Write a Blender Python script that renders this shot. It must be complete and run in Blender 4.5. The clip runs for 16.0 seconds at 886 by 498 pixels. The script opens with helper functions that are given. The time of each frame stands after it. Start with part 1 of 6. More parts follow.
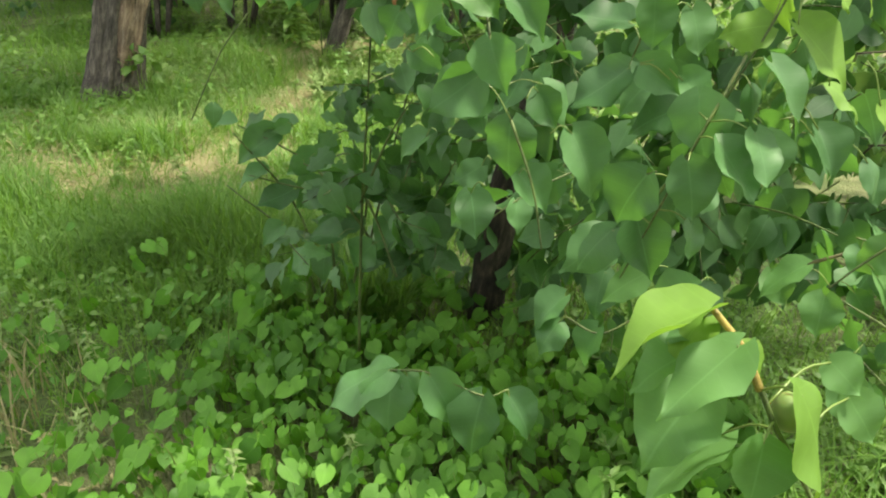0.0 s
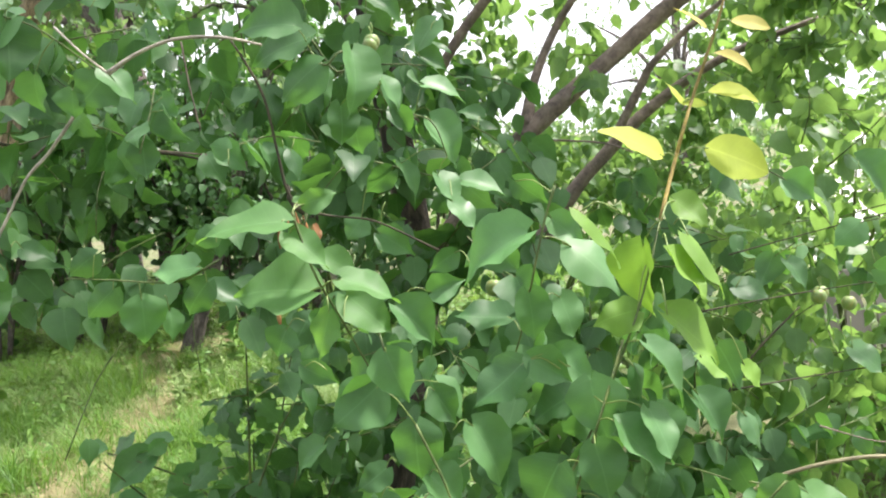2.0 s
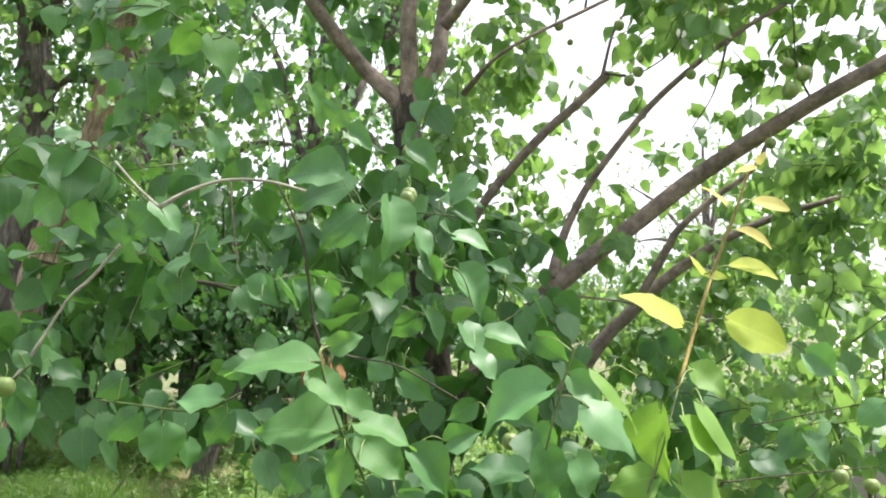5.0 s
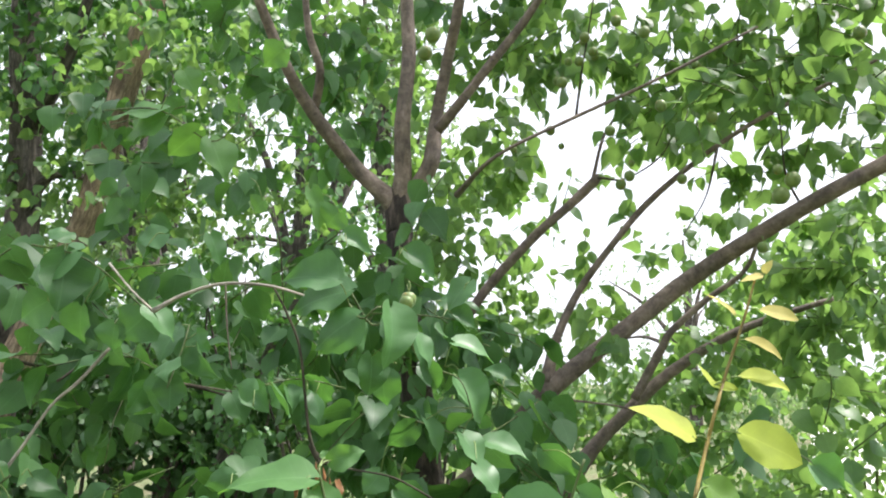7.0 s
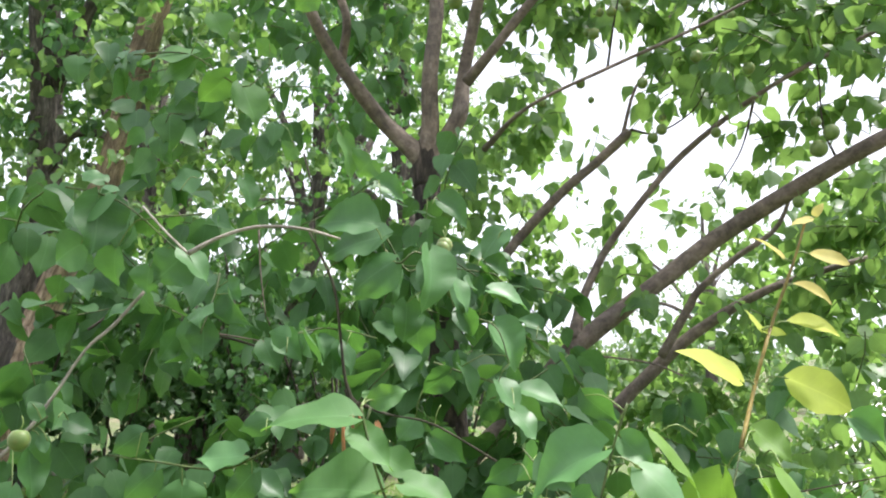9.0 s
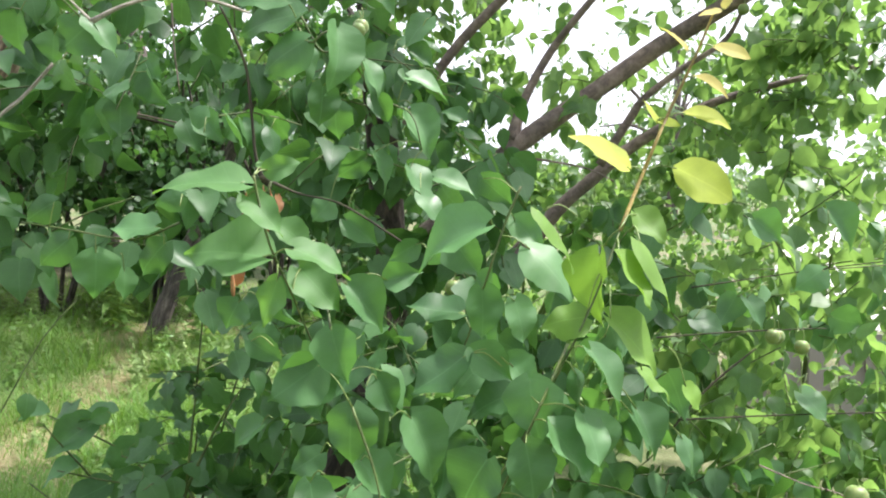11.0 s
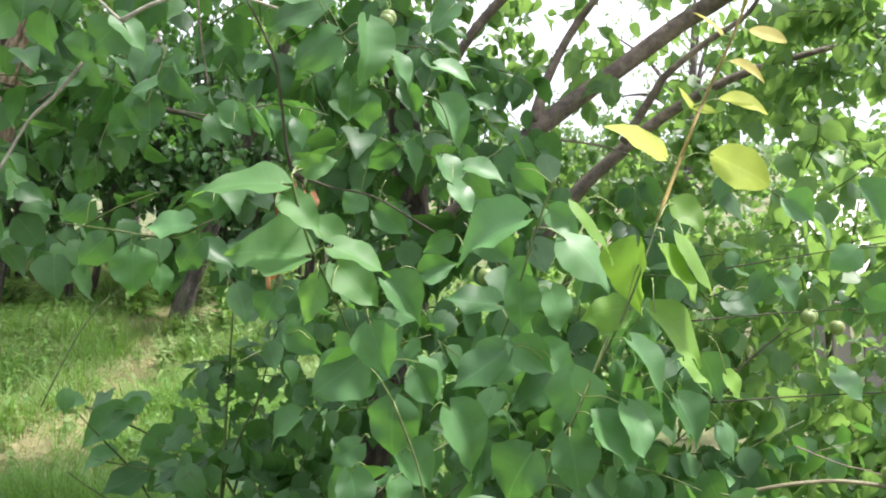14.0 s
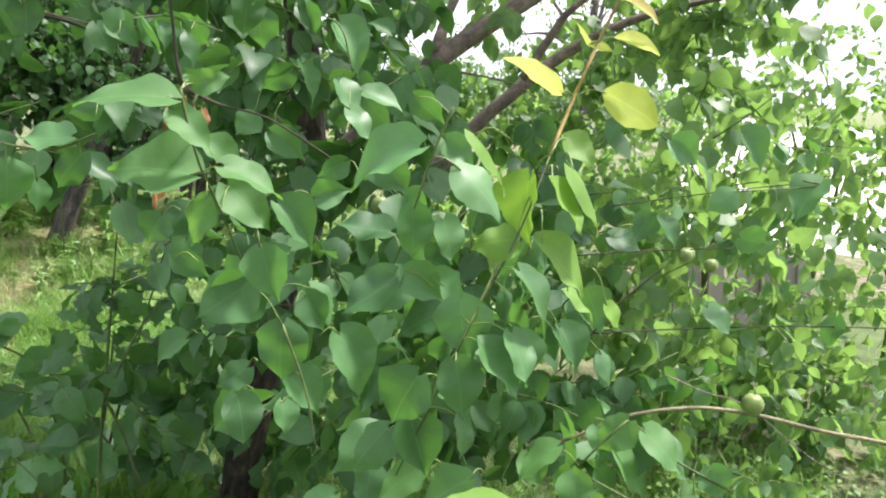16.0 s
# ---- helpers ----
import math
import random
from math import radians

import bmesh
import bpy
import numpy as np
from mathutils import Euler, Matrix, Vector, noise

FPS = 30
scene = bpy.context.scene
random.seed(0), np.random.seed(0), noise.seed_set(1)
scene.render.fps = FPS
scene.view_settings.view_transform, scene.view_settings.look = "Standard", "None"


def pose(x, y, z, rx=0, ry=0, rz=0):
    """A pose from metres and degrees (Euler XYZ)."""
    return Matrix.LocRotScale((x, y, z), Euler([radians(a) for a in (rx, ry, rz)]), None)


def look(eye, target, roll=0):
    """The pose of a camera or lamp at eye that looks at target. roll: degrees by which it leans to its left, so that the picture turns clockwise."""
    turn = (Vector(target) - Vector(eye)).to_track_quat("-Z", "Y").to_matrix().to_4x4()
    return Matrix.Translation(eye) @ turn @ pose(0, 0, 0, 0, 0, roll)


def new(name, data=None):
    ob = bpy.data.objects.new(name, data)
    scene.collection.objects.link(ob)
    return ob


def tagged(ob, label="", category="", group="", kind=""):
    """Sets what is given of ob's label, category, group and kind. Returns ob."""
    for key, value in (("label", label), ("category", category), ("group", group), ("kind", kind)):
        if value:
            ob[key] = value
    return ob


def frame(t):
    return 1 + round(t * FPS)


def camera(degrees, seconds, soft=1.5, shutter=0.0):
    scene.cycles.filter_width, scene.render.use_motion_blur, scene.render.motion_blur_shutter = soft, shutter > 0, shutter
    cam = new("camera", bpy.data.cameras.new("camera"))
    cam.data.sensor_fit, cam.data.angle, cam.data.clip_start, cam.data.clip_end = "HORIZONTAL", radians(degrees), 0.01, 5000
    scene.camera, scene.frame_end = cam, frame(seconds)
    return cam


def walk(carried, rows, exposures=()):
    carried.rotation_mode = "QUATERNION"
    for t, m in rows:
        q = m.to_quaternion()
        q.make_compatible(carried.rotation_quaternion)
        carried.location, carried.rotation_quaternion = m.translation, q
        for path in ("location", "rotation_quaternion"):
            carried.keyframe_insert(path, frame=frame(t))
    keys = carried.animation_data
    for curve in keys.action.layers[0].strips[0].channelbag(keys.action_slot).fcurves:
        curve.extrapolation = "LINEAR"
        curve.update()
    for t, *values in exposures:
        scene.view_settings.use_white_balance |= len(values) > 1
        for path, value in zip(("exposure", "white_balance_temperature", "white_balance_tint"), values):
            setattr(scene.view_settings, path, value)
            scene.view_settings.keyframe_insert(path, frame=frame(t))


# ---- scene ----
cam = camera(56.0, 16.0, soft=2.0, shutter=0.1)

# seconds, eye, target, roll
PATH = [
    (0, (0.059, 0.045, 1.430), (-0.195, 1.839, 0.582), 1.15),
    (0.5, (0.031, 0.021, 1.478), (-0.052, 1.867, 0.714), -1.41),
    (1, (0.018, 0.019, 1.493), (0.014, 1.904, 0.825), -4.22),
    (1.5, (0.010, 0.022, 1.489), (0.009, 1.962, 1.003), -4.41),
    (2, (0.007, 0.025, 1.491), (0.087, 2.008, 1.241), -4.37),
    (2.5, (0.001, 0.026, 1.505), (0.033, 2.023, 1.396), -4.93),
    (3, (0.000, 0.023, 1.495), (0.008, 2.022, 1.411), -4.12),
    (3.5, (-0.001, 0.028, 1.507), (-0.021, 2.028, 1.519), -3.80),
    (4, (-0.004, 0.014, 1.503), (-0.044, 2.013, 1.545), -2.21),
    (4.5, (0.000, 0.000, 1.500), (0.000, 2.000, 1.535), 0.00),
    (5, (0.006, -0.008, 1.504), (0.041, 1.989, 1.596), -0.18),
    (7.3, (-0.024, 0.017, 1.522), (0.062, 1.988, 1.847), -0.02),
    (7.5, (-0.019, 0.018, 1.519), (0.080, 1.993, 1.822), -0.29),
    (8, (-0.023, 0.017, 1.518), (0.089, 1.992, 1.817), -0.24),
    (8.5, (-0.039, 0.018, 1.512), (0.064, 1.997, 1.788), -1.88),
    (9, (-0.056, 0.042, 1.491), (-0.015, 2.027, 1.731), 0.59),
    (9.5, (-0.031, -0.014, 1.454), (0.023, 1.985, 1.416), 3.81),
    (9.7, (-0.027, -0.014, 1.444), (0.054, 1.974, 1.241), 4.09),
    (11.8, (0.065, 0.040, 1.459), (0.281, 2.019, 1.266), 0.27),
    (12, (0.057, 0.033, 1.468), (0.301, 2.010, 1.288), -0.50),
    (12.5, (0.040, 0.030, 1.482), (0.254, 2.014, 1.348), -1.27),
    (13, (0.044, 0.045, 1.473), (0.259, 2.027, 1.321), -0.94),
    (13.5, (0.040, 0.036, 1.472), (0.225, 2.018, 1.278), -0.18),
    (14, (0.010, 0.025, 1.471), (0.097, 2.005, 1.210), 1.46),
    (14.5, (-0.016, 0.016, 1.475), (0.044, 1.997, 1.208), 2.45),
    (15, (-0.005, 0.017, 1.472), (0.175, 1.986, 1.169), 2.71),
    (15.5, (0.005, 0.022, 1.469), (0.268, 1.971, 1.106), 4.01),
    (16, (0.013, 0.021, 1.464), (0.353, 1.949, 1.058), 4.80),
]
walk(cam, [(t, look(eye, target, roll)) for t, eye, target, roll in PATH], [(0.0, 0.98, 7000, 7), (1.0, 1.00, 6900, 10), (1.9, 1.18, 6350, 18), (2.5, 1.21, 6250, 18), (5.0, 1.15, 6200, 17), (7.5, 0.86, 6150, 16), (9.0, 0.97, 6100, 18), (12.5, 1.11, 6100, 19), (16.0, 1.08, 6150, 19)])

# ---- light: hazy bright sky, soft sun from ahead and to the right ----
SUN_UP, SUN_TURN = radians(63), radians(70)
world = bpy.data.worlds.new("sky")
world.use_nodes = True
scene.world = world
wn, wl = world.node_tree.nodes, world.node_tree.links
sky = wn.new("ShaderNodeTexSky")
sky.sky_type, sky.sun_disc = "NISHITA", False
sky.sun_elevation, sky.sun_rotation = SUN_UP, SUN_TURN
sky.air_density, sky.dust_density, sky.ozone_density = 1.0, 6.0, 0.6
haze = wn.new("ShaderNodeMix")
haze.data_type = "RGBA"
haze.inputs["Factor"].default_value = 0.75
haze.inputs["B"].default_value = (9.2, 9.5, 9.7, 1)
wl.new(sky.outputs["Color"], haze.inputs["A"])
wl.new(haze.outputs["Result"], wn["Background"].inputs["Color"])
wn["Background"].inputs["Strength"].default_value = 0.115

sun = new("sun", bpy.data.lights.new("sun", "SUN"))
sun.data.energy, sun.data.angle, sun.data.color = 5.0, radians(6), (1.0, 0.94, 0.84)
sun_way = Vector((math.sin(SUN_TURN) * math.cos(SUN_UP), math.cos(SUN_TURN) * math.cos(SUN_UP), math.sin(SUN_UP)))
sun.matrix_world = look(sun_way * 30, (0, 0, 0))


# ---- materials ----
def material(name):
    m = bpy.data.materials.new(name)
    m.use_nodes = True
    return m, m.node_tree.nodes, m.node_tree.links, m.node_tree.nodes["Principled BSDF"]


def ramp(nodes, links, source, stops):
    r = nodes.new("ShaderNodeValToRGB")
    for n, (at, colour) in enumerate(stops):
        e = r.color_ramp.elements[n] if n < 2 else r.color_ramp.elements.new(at)
        e.position, e.color = at, (*colour, 1)
    links.new(source, r.inputs["Fac"])
    return r.outputs["Color"]


def mixed(nodes, links, kind, factor, a, b):
    x = nodes.new("ShaderNodeMix")
    x.data_type, x.blend_type = "RGBA", kind
    for value, key in ((factor, "Factor"), (a, "A"), (b, "B")):
        if isinstance(value, (int, float)):
            x.inputs[key].default_value = value
        elif isinstance(value, tuple):
            x.inputs[key].default_value = (*value, 1)
        else:
            links.new(value, x.inputs[key])
    return x.outputs["Result"]


def maths(nodes, links, kind, a, b=None, c=None):
    x = nodes.new("ShaderNodeMath")
    x.operation = kind
    for n, value in enumerate((a, b, c)):
        if value is None:
            continue
        if isinstance(value, (int, float)):
            x.inputs[n].default_value = value
        else:
            links.new(value, x.inputs[n])
    return x.outputs[0]


def leaf_material(name, dark, light, through_colour, pass_light=0.38, rough=0.52, veins=True, loose=False):
    """A leaf: waxy upper skin, veins, blotches, and light that passes through."""
    m, n, l, b = material(name)
    if loose:
        rnd = n.new("ShaderNodeNewGeometry").outputs["Random Per Island"]
    else:
        rnd = n.new("ShaderNodeObjectInfo").outputs["Random"]
    base = ramp(n, l, rnd, [(0.0, dark), (0.85, light), (1.0, tuple(v * 1.15 for v in light))])
    place = n.new("ShaderNodeTexCoord")
    blotch = n.new("ShaderNodeTexNoise")
    blotch.inputs["Scale"].default_value, blotch.inputs["Detail"].default_value = 38.0, 4.0
    l.new(place.outputs["Object"] if loose else n.new("ShaderNodeNewGeometry").outputs["Position"], blotch.inputs["Vector"])
    spots = ramp(n, l, blotch.outputs["Fac"], [(0.3, (0.86, 0.87, 0.82)), (0.7, (1.08, 1.07, 1.06))])
    colour = mixed(n, l, "MULTIPLY", 0.8, base, spots)
    if veins:
        uv = n.new("ShaderNodeUVMap")
        cut = n.new("ShaderNodeSeparateXYZ")
        l.new(uv.outputs["UV"], cut.inputs[0])
        side = maths(n, l, "ABSOLUTE", maths(n, l, "SUBTRACT", cut.outputs["Y"], 0.5))
        rib = maths(n, l, "LESS_THAN", side, 0.008)
        wave = maths(n, l, "FRACT", maths(n, l, "SUBTRACT", maths(n, l, "MULTIPLY", cut.outputs["X"], 6.5), maths(n, l, "MULTIPLY", side, 4.2)))
        vein = maths(n, l, "GREATER_THAN", wave, 0.93)
        lines = maths(n, l, "MAXIMUM", rib, maths(n, l, "MULTIPLY", vein, 0.35))
        colour = mixed(n, l, "MIX", maths(n, l, "MULTIPLY", lines, 0.2), colour, tuple(min(1, v * 1.9 + 0.03) for v in light))
        bump = n.new("ShaderNodeBump")
        bump.inputs["Strength"].default_value, bump.inputs["Distance"].default_value = 0.35, 0.001
        l.new(maths(n, l, "SUBTRACT", blotch.outputs["Fac"], maths(n, l, "MULTIPLY", lines, 0.6)), bump.inputs["Height"])
        l.new(bump.outputs["Normal"], b.inputs["Normal"])
    l.new(colour, b.inputs["Base Color"])
    wax = n.new("ShaderNodeMapRange")
    wax.inputs["To Min"].default_value, wax.inputs["To Max"].default_value = rough - 0.12, rough + 0.14
    l.new(blotch.outputs["Fac"], wax.inputs["Value"])
    l.new(wax.outputs[0], b.inputs["Roughness"])
    b.inputs["Specular IOR Level"].default_value = 0.5
    glow = n.new("ShaderNodeBsdfTranslucent")
    l.new(mixed(n, l, "MULTIPLY", 1.0, spots, through_colour), glow.inputs["Color"])
    both = n.new("ShaderNodeMixShader")
    both.inputs[0].default_value = pass_light
    l.new(b.outputs[0], both.inputs[1])
    l.new(glow.outputs[0], both.inputs[2])
    l.new(both.outputs[0], n["Material Output"].inputs["Surface"])
    return m


def bark_material(name, deep, mid, pale, scale=9.0, rough=0.9, lift=0.012, bands=0.0, along=True, stretched=0.22):
    m, n, l, b = material(name)
    if along:
        place = n.new("ShaderNodeAttribute")
        place.attribute_name = "grain_way"
        spot = place.outputs["Vector"]
    else:
        spot = n.new("ShaderNodeTexCoord").outputs["Object"]
    stretch = n.new("ShaderNodeMapping")
    stretch.inputs["Scale"].default_value = (1, 1, stretched)
    l.new(spot, stretch.inputs["Vector"])
    ridge = n.new("ShaderNodeTexNoise")
    ridge.inputs["Scale"].default_value, ridge.inputs["Detail"].default_value, ridge.inputs["Roughness"].default_value = scale * 3, 8, 0.65
    l.new(stretch.outputs[0], ridge.inputs["Vector"])
    plate = n.new("ShaderNodeTexVoronoi")
    plate.feature = "DISTANCE_TO_EDGE"
    plate.inputs["Scale"].default_value = scale * 2.2
    wander = n.new("ShaderNodeVectorMath")
    wander.operation = "MULTIPLY_ADD"
    wander.inputs[1].default_value = (1.6 / scale,) * 3
    l.new(ridge.outputs["Color"], wander.inputs[0])
    l.new(stretch.outputs[0], wander.inputs[2])
    l.new(wander.outputs[0], plate.inputs["Vector"])
    patch = n.new("ShaderNodeTexNoise")
    patch.inputs["Scale"].default_value, patch.inputs["Detail"].default_value = scale * 0.6, 5
    l.new(spot, patch.inputs["Vector"])
    grain = ramp(n, l, ridge.outputs["Fac"], [(0.3, deep), (0.52, mid), (0.75, pale)])
    worn = ramp(n, l, patch.outputs["Fac"], [(0.35, (0.7, 0.68, 0.66)), (0.65, (1.25, 1.18, 1.1))])
    crack = ramp(n, l, plate.outputs["Distance"], [(0.0, (0.25, 0.24, 0.23)), (0.16, (1.1, 1.1, 1.1))])
    colour = mixed(n, l, "MULTIPLY", 0.5 if not bands else 0.25, mixed(n, l, "MULTIPLY", 1.0, grain, worn), crack)
    if bands:
        flat = n.new("ShaderNodeMapping")
        flat.inputs["Scale"].default_value = (45, 45, 150)
        l.new(spot, flat.inputs["Vector"])
        line = n.new("ShaderNodeTexNoise")
        line.inputs["Scale"].default_value, line.inputs["Detail"].default_value = 1.0, 3
        l.new(flat.outputs[0], line.inputs["Vector"])
        mark = ramp(n, l, line.outputs["Fac"], [(0.56, (0, 0, 0)), (0.64, (1, 1, 1))])
        colour = mixed(n, l, "MIX", maths(n, l, "MULTIPLY", mark, bands), colour, tuple(v * 1.3 for v in pale))
    l.new(colour, b.inputs["Base Color"])
    b.inputs["Roughness"].default_value = rough
    bump = n.new("ShaderNodeBump")
    bump.inputs["Strength"].default_value, bump.inputs["Distance"].default_value = 0.9, lift
    l.new(maths(n, l, "ADD", ridge.outputs["Fac"], maths(n, l, "MINIMUM", plate.outputs["Distance"], 0.15)), bump.inputs["Height"])
    l.new(bump.outputs["Normal"], b.inputs["Normal"])
    return m


LEAF = leaf_material("leaf_green", (0.032, 0.095, 0.029), (0.085, 0.200, 0.069), (0.15, 0.38, 0.055), 0.28, 0.49)
LEAF_LIGHT = leaf_material("leaf_light_green", (0.066, 0.165, 0.045), (0.105, 0.230, 0.072), (0.21, 0.46, 0.055), 0.34, 0.62)
YOUNG = leaf_material("leaf_young_yellow", (0.34, 0.44, 0.05), (0.46, 0.50, 0.09), (0.60, 0.68, 0.09), 0.45, 0.78)
TENDER = leaf_material("leaf_tender_yellow", (0.52, 0.46, 0.14), (0.62, 0.52, 0.19), (0.72, 0.66, 0.16), 0.45, 0.78)
YOUNG_GREEN = leaf_material("leaf_young_green", (0.115, 0.235, 0.030), (0.165, 0.31, 0.045), (0.23, 0.42, 0.04), 0.42, 0.62)
DRY = leaf_material("leaf_dried", (0.14, 0.06, 0.02), (0.24, 0.12, 0.045), (0.4, 0.16, 0.05), 0.3, 0.7)
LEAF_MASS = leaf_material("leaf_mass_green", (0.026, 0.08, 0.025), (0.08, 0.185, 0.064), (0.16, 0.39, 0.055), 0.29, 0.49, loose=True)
# brighter copy of LEAF_MASS, sunlight put into the leaf colour
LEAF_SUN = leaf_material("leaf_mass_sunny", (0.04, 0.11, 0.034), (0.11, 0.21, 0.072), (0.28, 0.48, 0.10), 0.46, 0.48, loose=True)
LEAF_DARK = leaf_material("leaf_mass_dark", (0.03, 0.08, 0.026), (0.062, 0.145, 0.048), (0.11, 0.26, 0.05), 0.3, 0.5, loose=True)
# paler than LEAF_MASS, the haze of distance put into the colour
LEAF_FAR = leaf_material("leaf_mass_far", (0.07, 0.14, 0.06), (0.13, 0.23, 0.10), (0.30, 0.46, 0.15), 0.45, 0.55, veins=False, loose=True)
VINE = leaf_material("leaf_vine", (0.04, 0.135, 0.010), (0.115, 0.29, 0.028), (0.17, 0.44, 0.025), 0.32, 0.64, loose=True)
VINE_LEAF = leaf_material("leaf_vine_front", (0.04, 0.135, 0.010), (0.115, 0.29, 0.028), (0.17, 0.44, 0.025), 0.32, 0.64)
# darker than GRASS, with the band's shade put into its green
SHADED_GRASS = leaf_material("shaded_grass_blade", (0.045, 0.13, 0.014), (0.13, 0.26, 0.04), (0.22, 0.42, 0.04), 0.35, 0.55, veins=False, loose=True)
# grey-green weed tone, paler so that the path's sunlight is in the colour
PALE_WEED = leaf_material("leaf_pale_weed", (0.14, 0.24, 0.075), (0.28, 0.38, 0.15), (0.32, 0.46, 0.13), 0.4, 0.6, loose=True)
WEED = leaf_material("leaf_weed", (0.07, 0.18, 0.03), (0.17, 0.30, 0.07), (0.28, 0.46, 0.07), 0.35, 0.5, loose=True)
GRASS = leaf_material("grass_blade", (0.06, 0.17, 0.02), (0.15, 0.29, 0.045), (0.26, 0.48, 0.05), 0.35, 0.55, veins=False, loose=True)
STRAW = leaf_material("dry_grass", (0.30, 0.27, 0.13), (0.46, 0.42, 0.24), (0.4, 0.36, 0.16), 0.25, 0.7, veins=False, loose=True)
BARK = bark_material("young_bark", (0.085, 0.065, 0.055), (0.185, 0.148, 0.125), (0.31, 0.262, 0.225), 15.0, 0.7, 0.003, 0.12, stretched=0.7)
TRUNK_BARK = bark_material("trunk_bark", (0.020, 0.017, 0.015), (0.066, 0.054, 0.046), (0.19, 0.150, 0.122), 20.0, 0.9, 0.012)
TORN_WOOD = bark_material("torn_wood", (0.16, 0.07, 0.025), (0.42, 0.20, 0.08), (0.58, 0.36, 0.18), 30.0, 0.8, 0.006)
GREY_WOOD = bark_material("grey_wood", (0.22, 0.21, 0.20), (0.36, 0.35, 0.33), (0.5, 0.49, 0.46), 8.0, 0.9, 0.003)
DARK_TWIG = bark_material("dark_twig_bark", (0.028, 0.027, 0.016), (0.055, 0.052, 0.030), (0.10, 0.092, 0.052), 16.0, 0.92, 0.002)
OLIVE_TWIG = bark_material("olive_twig_bark", (0.11, 0.10, 0.05), (0.20, 0.19, 0.10), (0.31, 0.29, 0.18), 20.0, 0.6, 0.002)
OLD_BARK = bark_material("old_bark", (0.036, 0.033, 0.03), (0.135, 0.12, 0.108), (0.32, 0.29, 0.26), 11.0, 0.95, 0.03)
PEELED = bark_material("peeled_bark", (0.12, 0.085, 0.065), (0.36, 0.27, 0.20), (0.62, 0.52, 0.42), 13.0, 0.9, 0.02)
PALE_TWIG = bark_material("pale_twig_bark", (0.24, 0.23, 0.19), (0.40, 0.38, 0.33), (0.52, 0.50, 0.45), 20.0, 0.8, 0.002)
TWIG = bark_material("twig_bark", (0.05, 0.085, 0.02), (0.09, 0.145, 0.035), (0.16, 0.19, 0.06), 22.0, 0.6, 0.002, along=False)
RED_STEM = bark_material("young_stem", (0.17, 0.135, 0.035), (0.31, 0.245, 0.06), (0.44, 0.36, 0.10), 22.0, 0.5, 0.001, along=False)
PETIOLE, pn, pl, pb = material("petiole")
pb.inputs["Base Color"].default_value, pb.inputs["Roughness"].default_value = (0.15, 0.22, 0.05, 1), 0.45

FRUIT, fn, fl, fb = material("green_fruit_skin")
fz = fn.new("ShaderNodeTexNoise")
fz.inputs["Scale"].default_value, fz.inputs["Detail"].default_value = 55.0, 4.0
fl.new(fn.new("ShaderNodeTexCoord").outputs["Object"], fz.inputs["Vector"])
fl.new(ramp(fn, fl, fz.outputs["Fac"], [(0.3, (0.095, 0.155, 0.03)), (0.7, (0.165, 0.235, 0.055))]), fb.inputs["Base Color"])
fb.inputs["Roughness"].default_value, fb.inputs["Subsurface Weight"].default_value = 0.5, 0.1
fb.inputs["Sheen Weight"].default_value = 0.1

EARTH, en, el, eb = material("grassy_earth")
ep = en.new("ShaderNodeTexCoord")
e1, e2, e3 = (en.new("ShaderNodeTexNoise") for _ in range(3))
for tex, s, d in ((e1, 0.7, 5), (e2, 9.0, 8), (e3, 90.0, 6)):
    tex.inputs["Scale"].default_value, tex.inputs["Detail"].default_value = s, d
    el.new(ep.outputs["Object"], tex.inputs["Vector"])
soil = ramp(en, el, e2.outputs["Fac"], [(0.3, (0.08, 0.065, 0.04)), (0.5, (0.17, 0.145, 0.085)), (0.7, (0.32, 0.28, 0.17))])
moss = ramp(en, el, e3.outputs["Fac"], [(0.3, (0.04, 0.085, 0.02)), (0.7, (0.12, 0.20, 0.05))])
el.new(mixed(en, el, "MIX", ramp(en, el, e1.outputs["Fac"], [(0.42, (0.8, 0.8, 0.8)), (0.6, (0.2, 0.2, 0.2))]), soil, moss), eb.inputs["Base Color"])
eb.inputs["Roughness"].default_value = 1.0
ebump = en.new("ShaderNodeBump")
ebump.inputs["Strength"].default_value, ebump.inputs["Distance"].default_value = 0.8, 0.03
el.new(maths(en, el, "ADD", e2.outputs["Fac"], e3.outputs["Fac"]), ebump.inputs["Height"])
el.new(ebump.outputs["Normal"], eb.inputs["Normal"])


# pale enough to burn white: stands in for the glare at right
PALE_GROUND, dn, dl, db = material("pale_ground")
dt = dn.new("ShaderNodeTexNoise")
dt.inputs["Scale"].default_value, dt.inputs["Detail"].default_value = 1.3, 9.0
dl.new(dn.new("ShaderNodeTexCoord").outputs["Object"], dt.inputs["Vector"])
dl.new(ramp(dn, dl, dt.outputs["Fac"], [(0.3, (0.46, 0.45, 0.40)), (0.7, (0.66, 0.65, 0.61))]), db.inputs["Base Color"])
db.inputs["Roughness"].default_value = 0.95

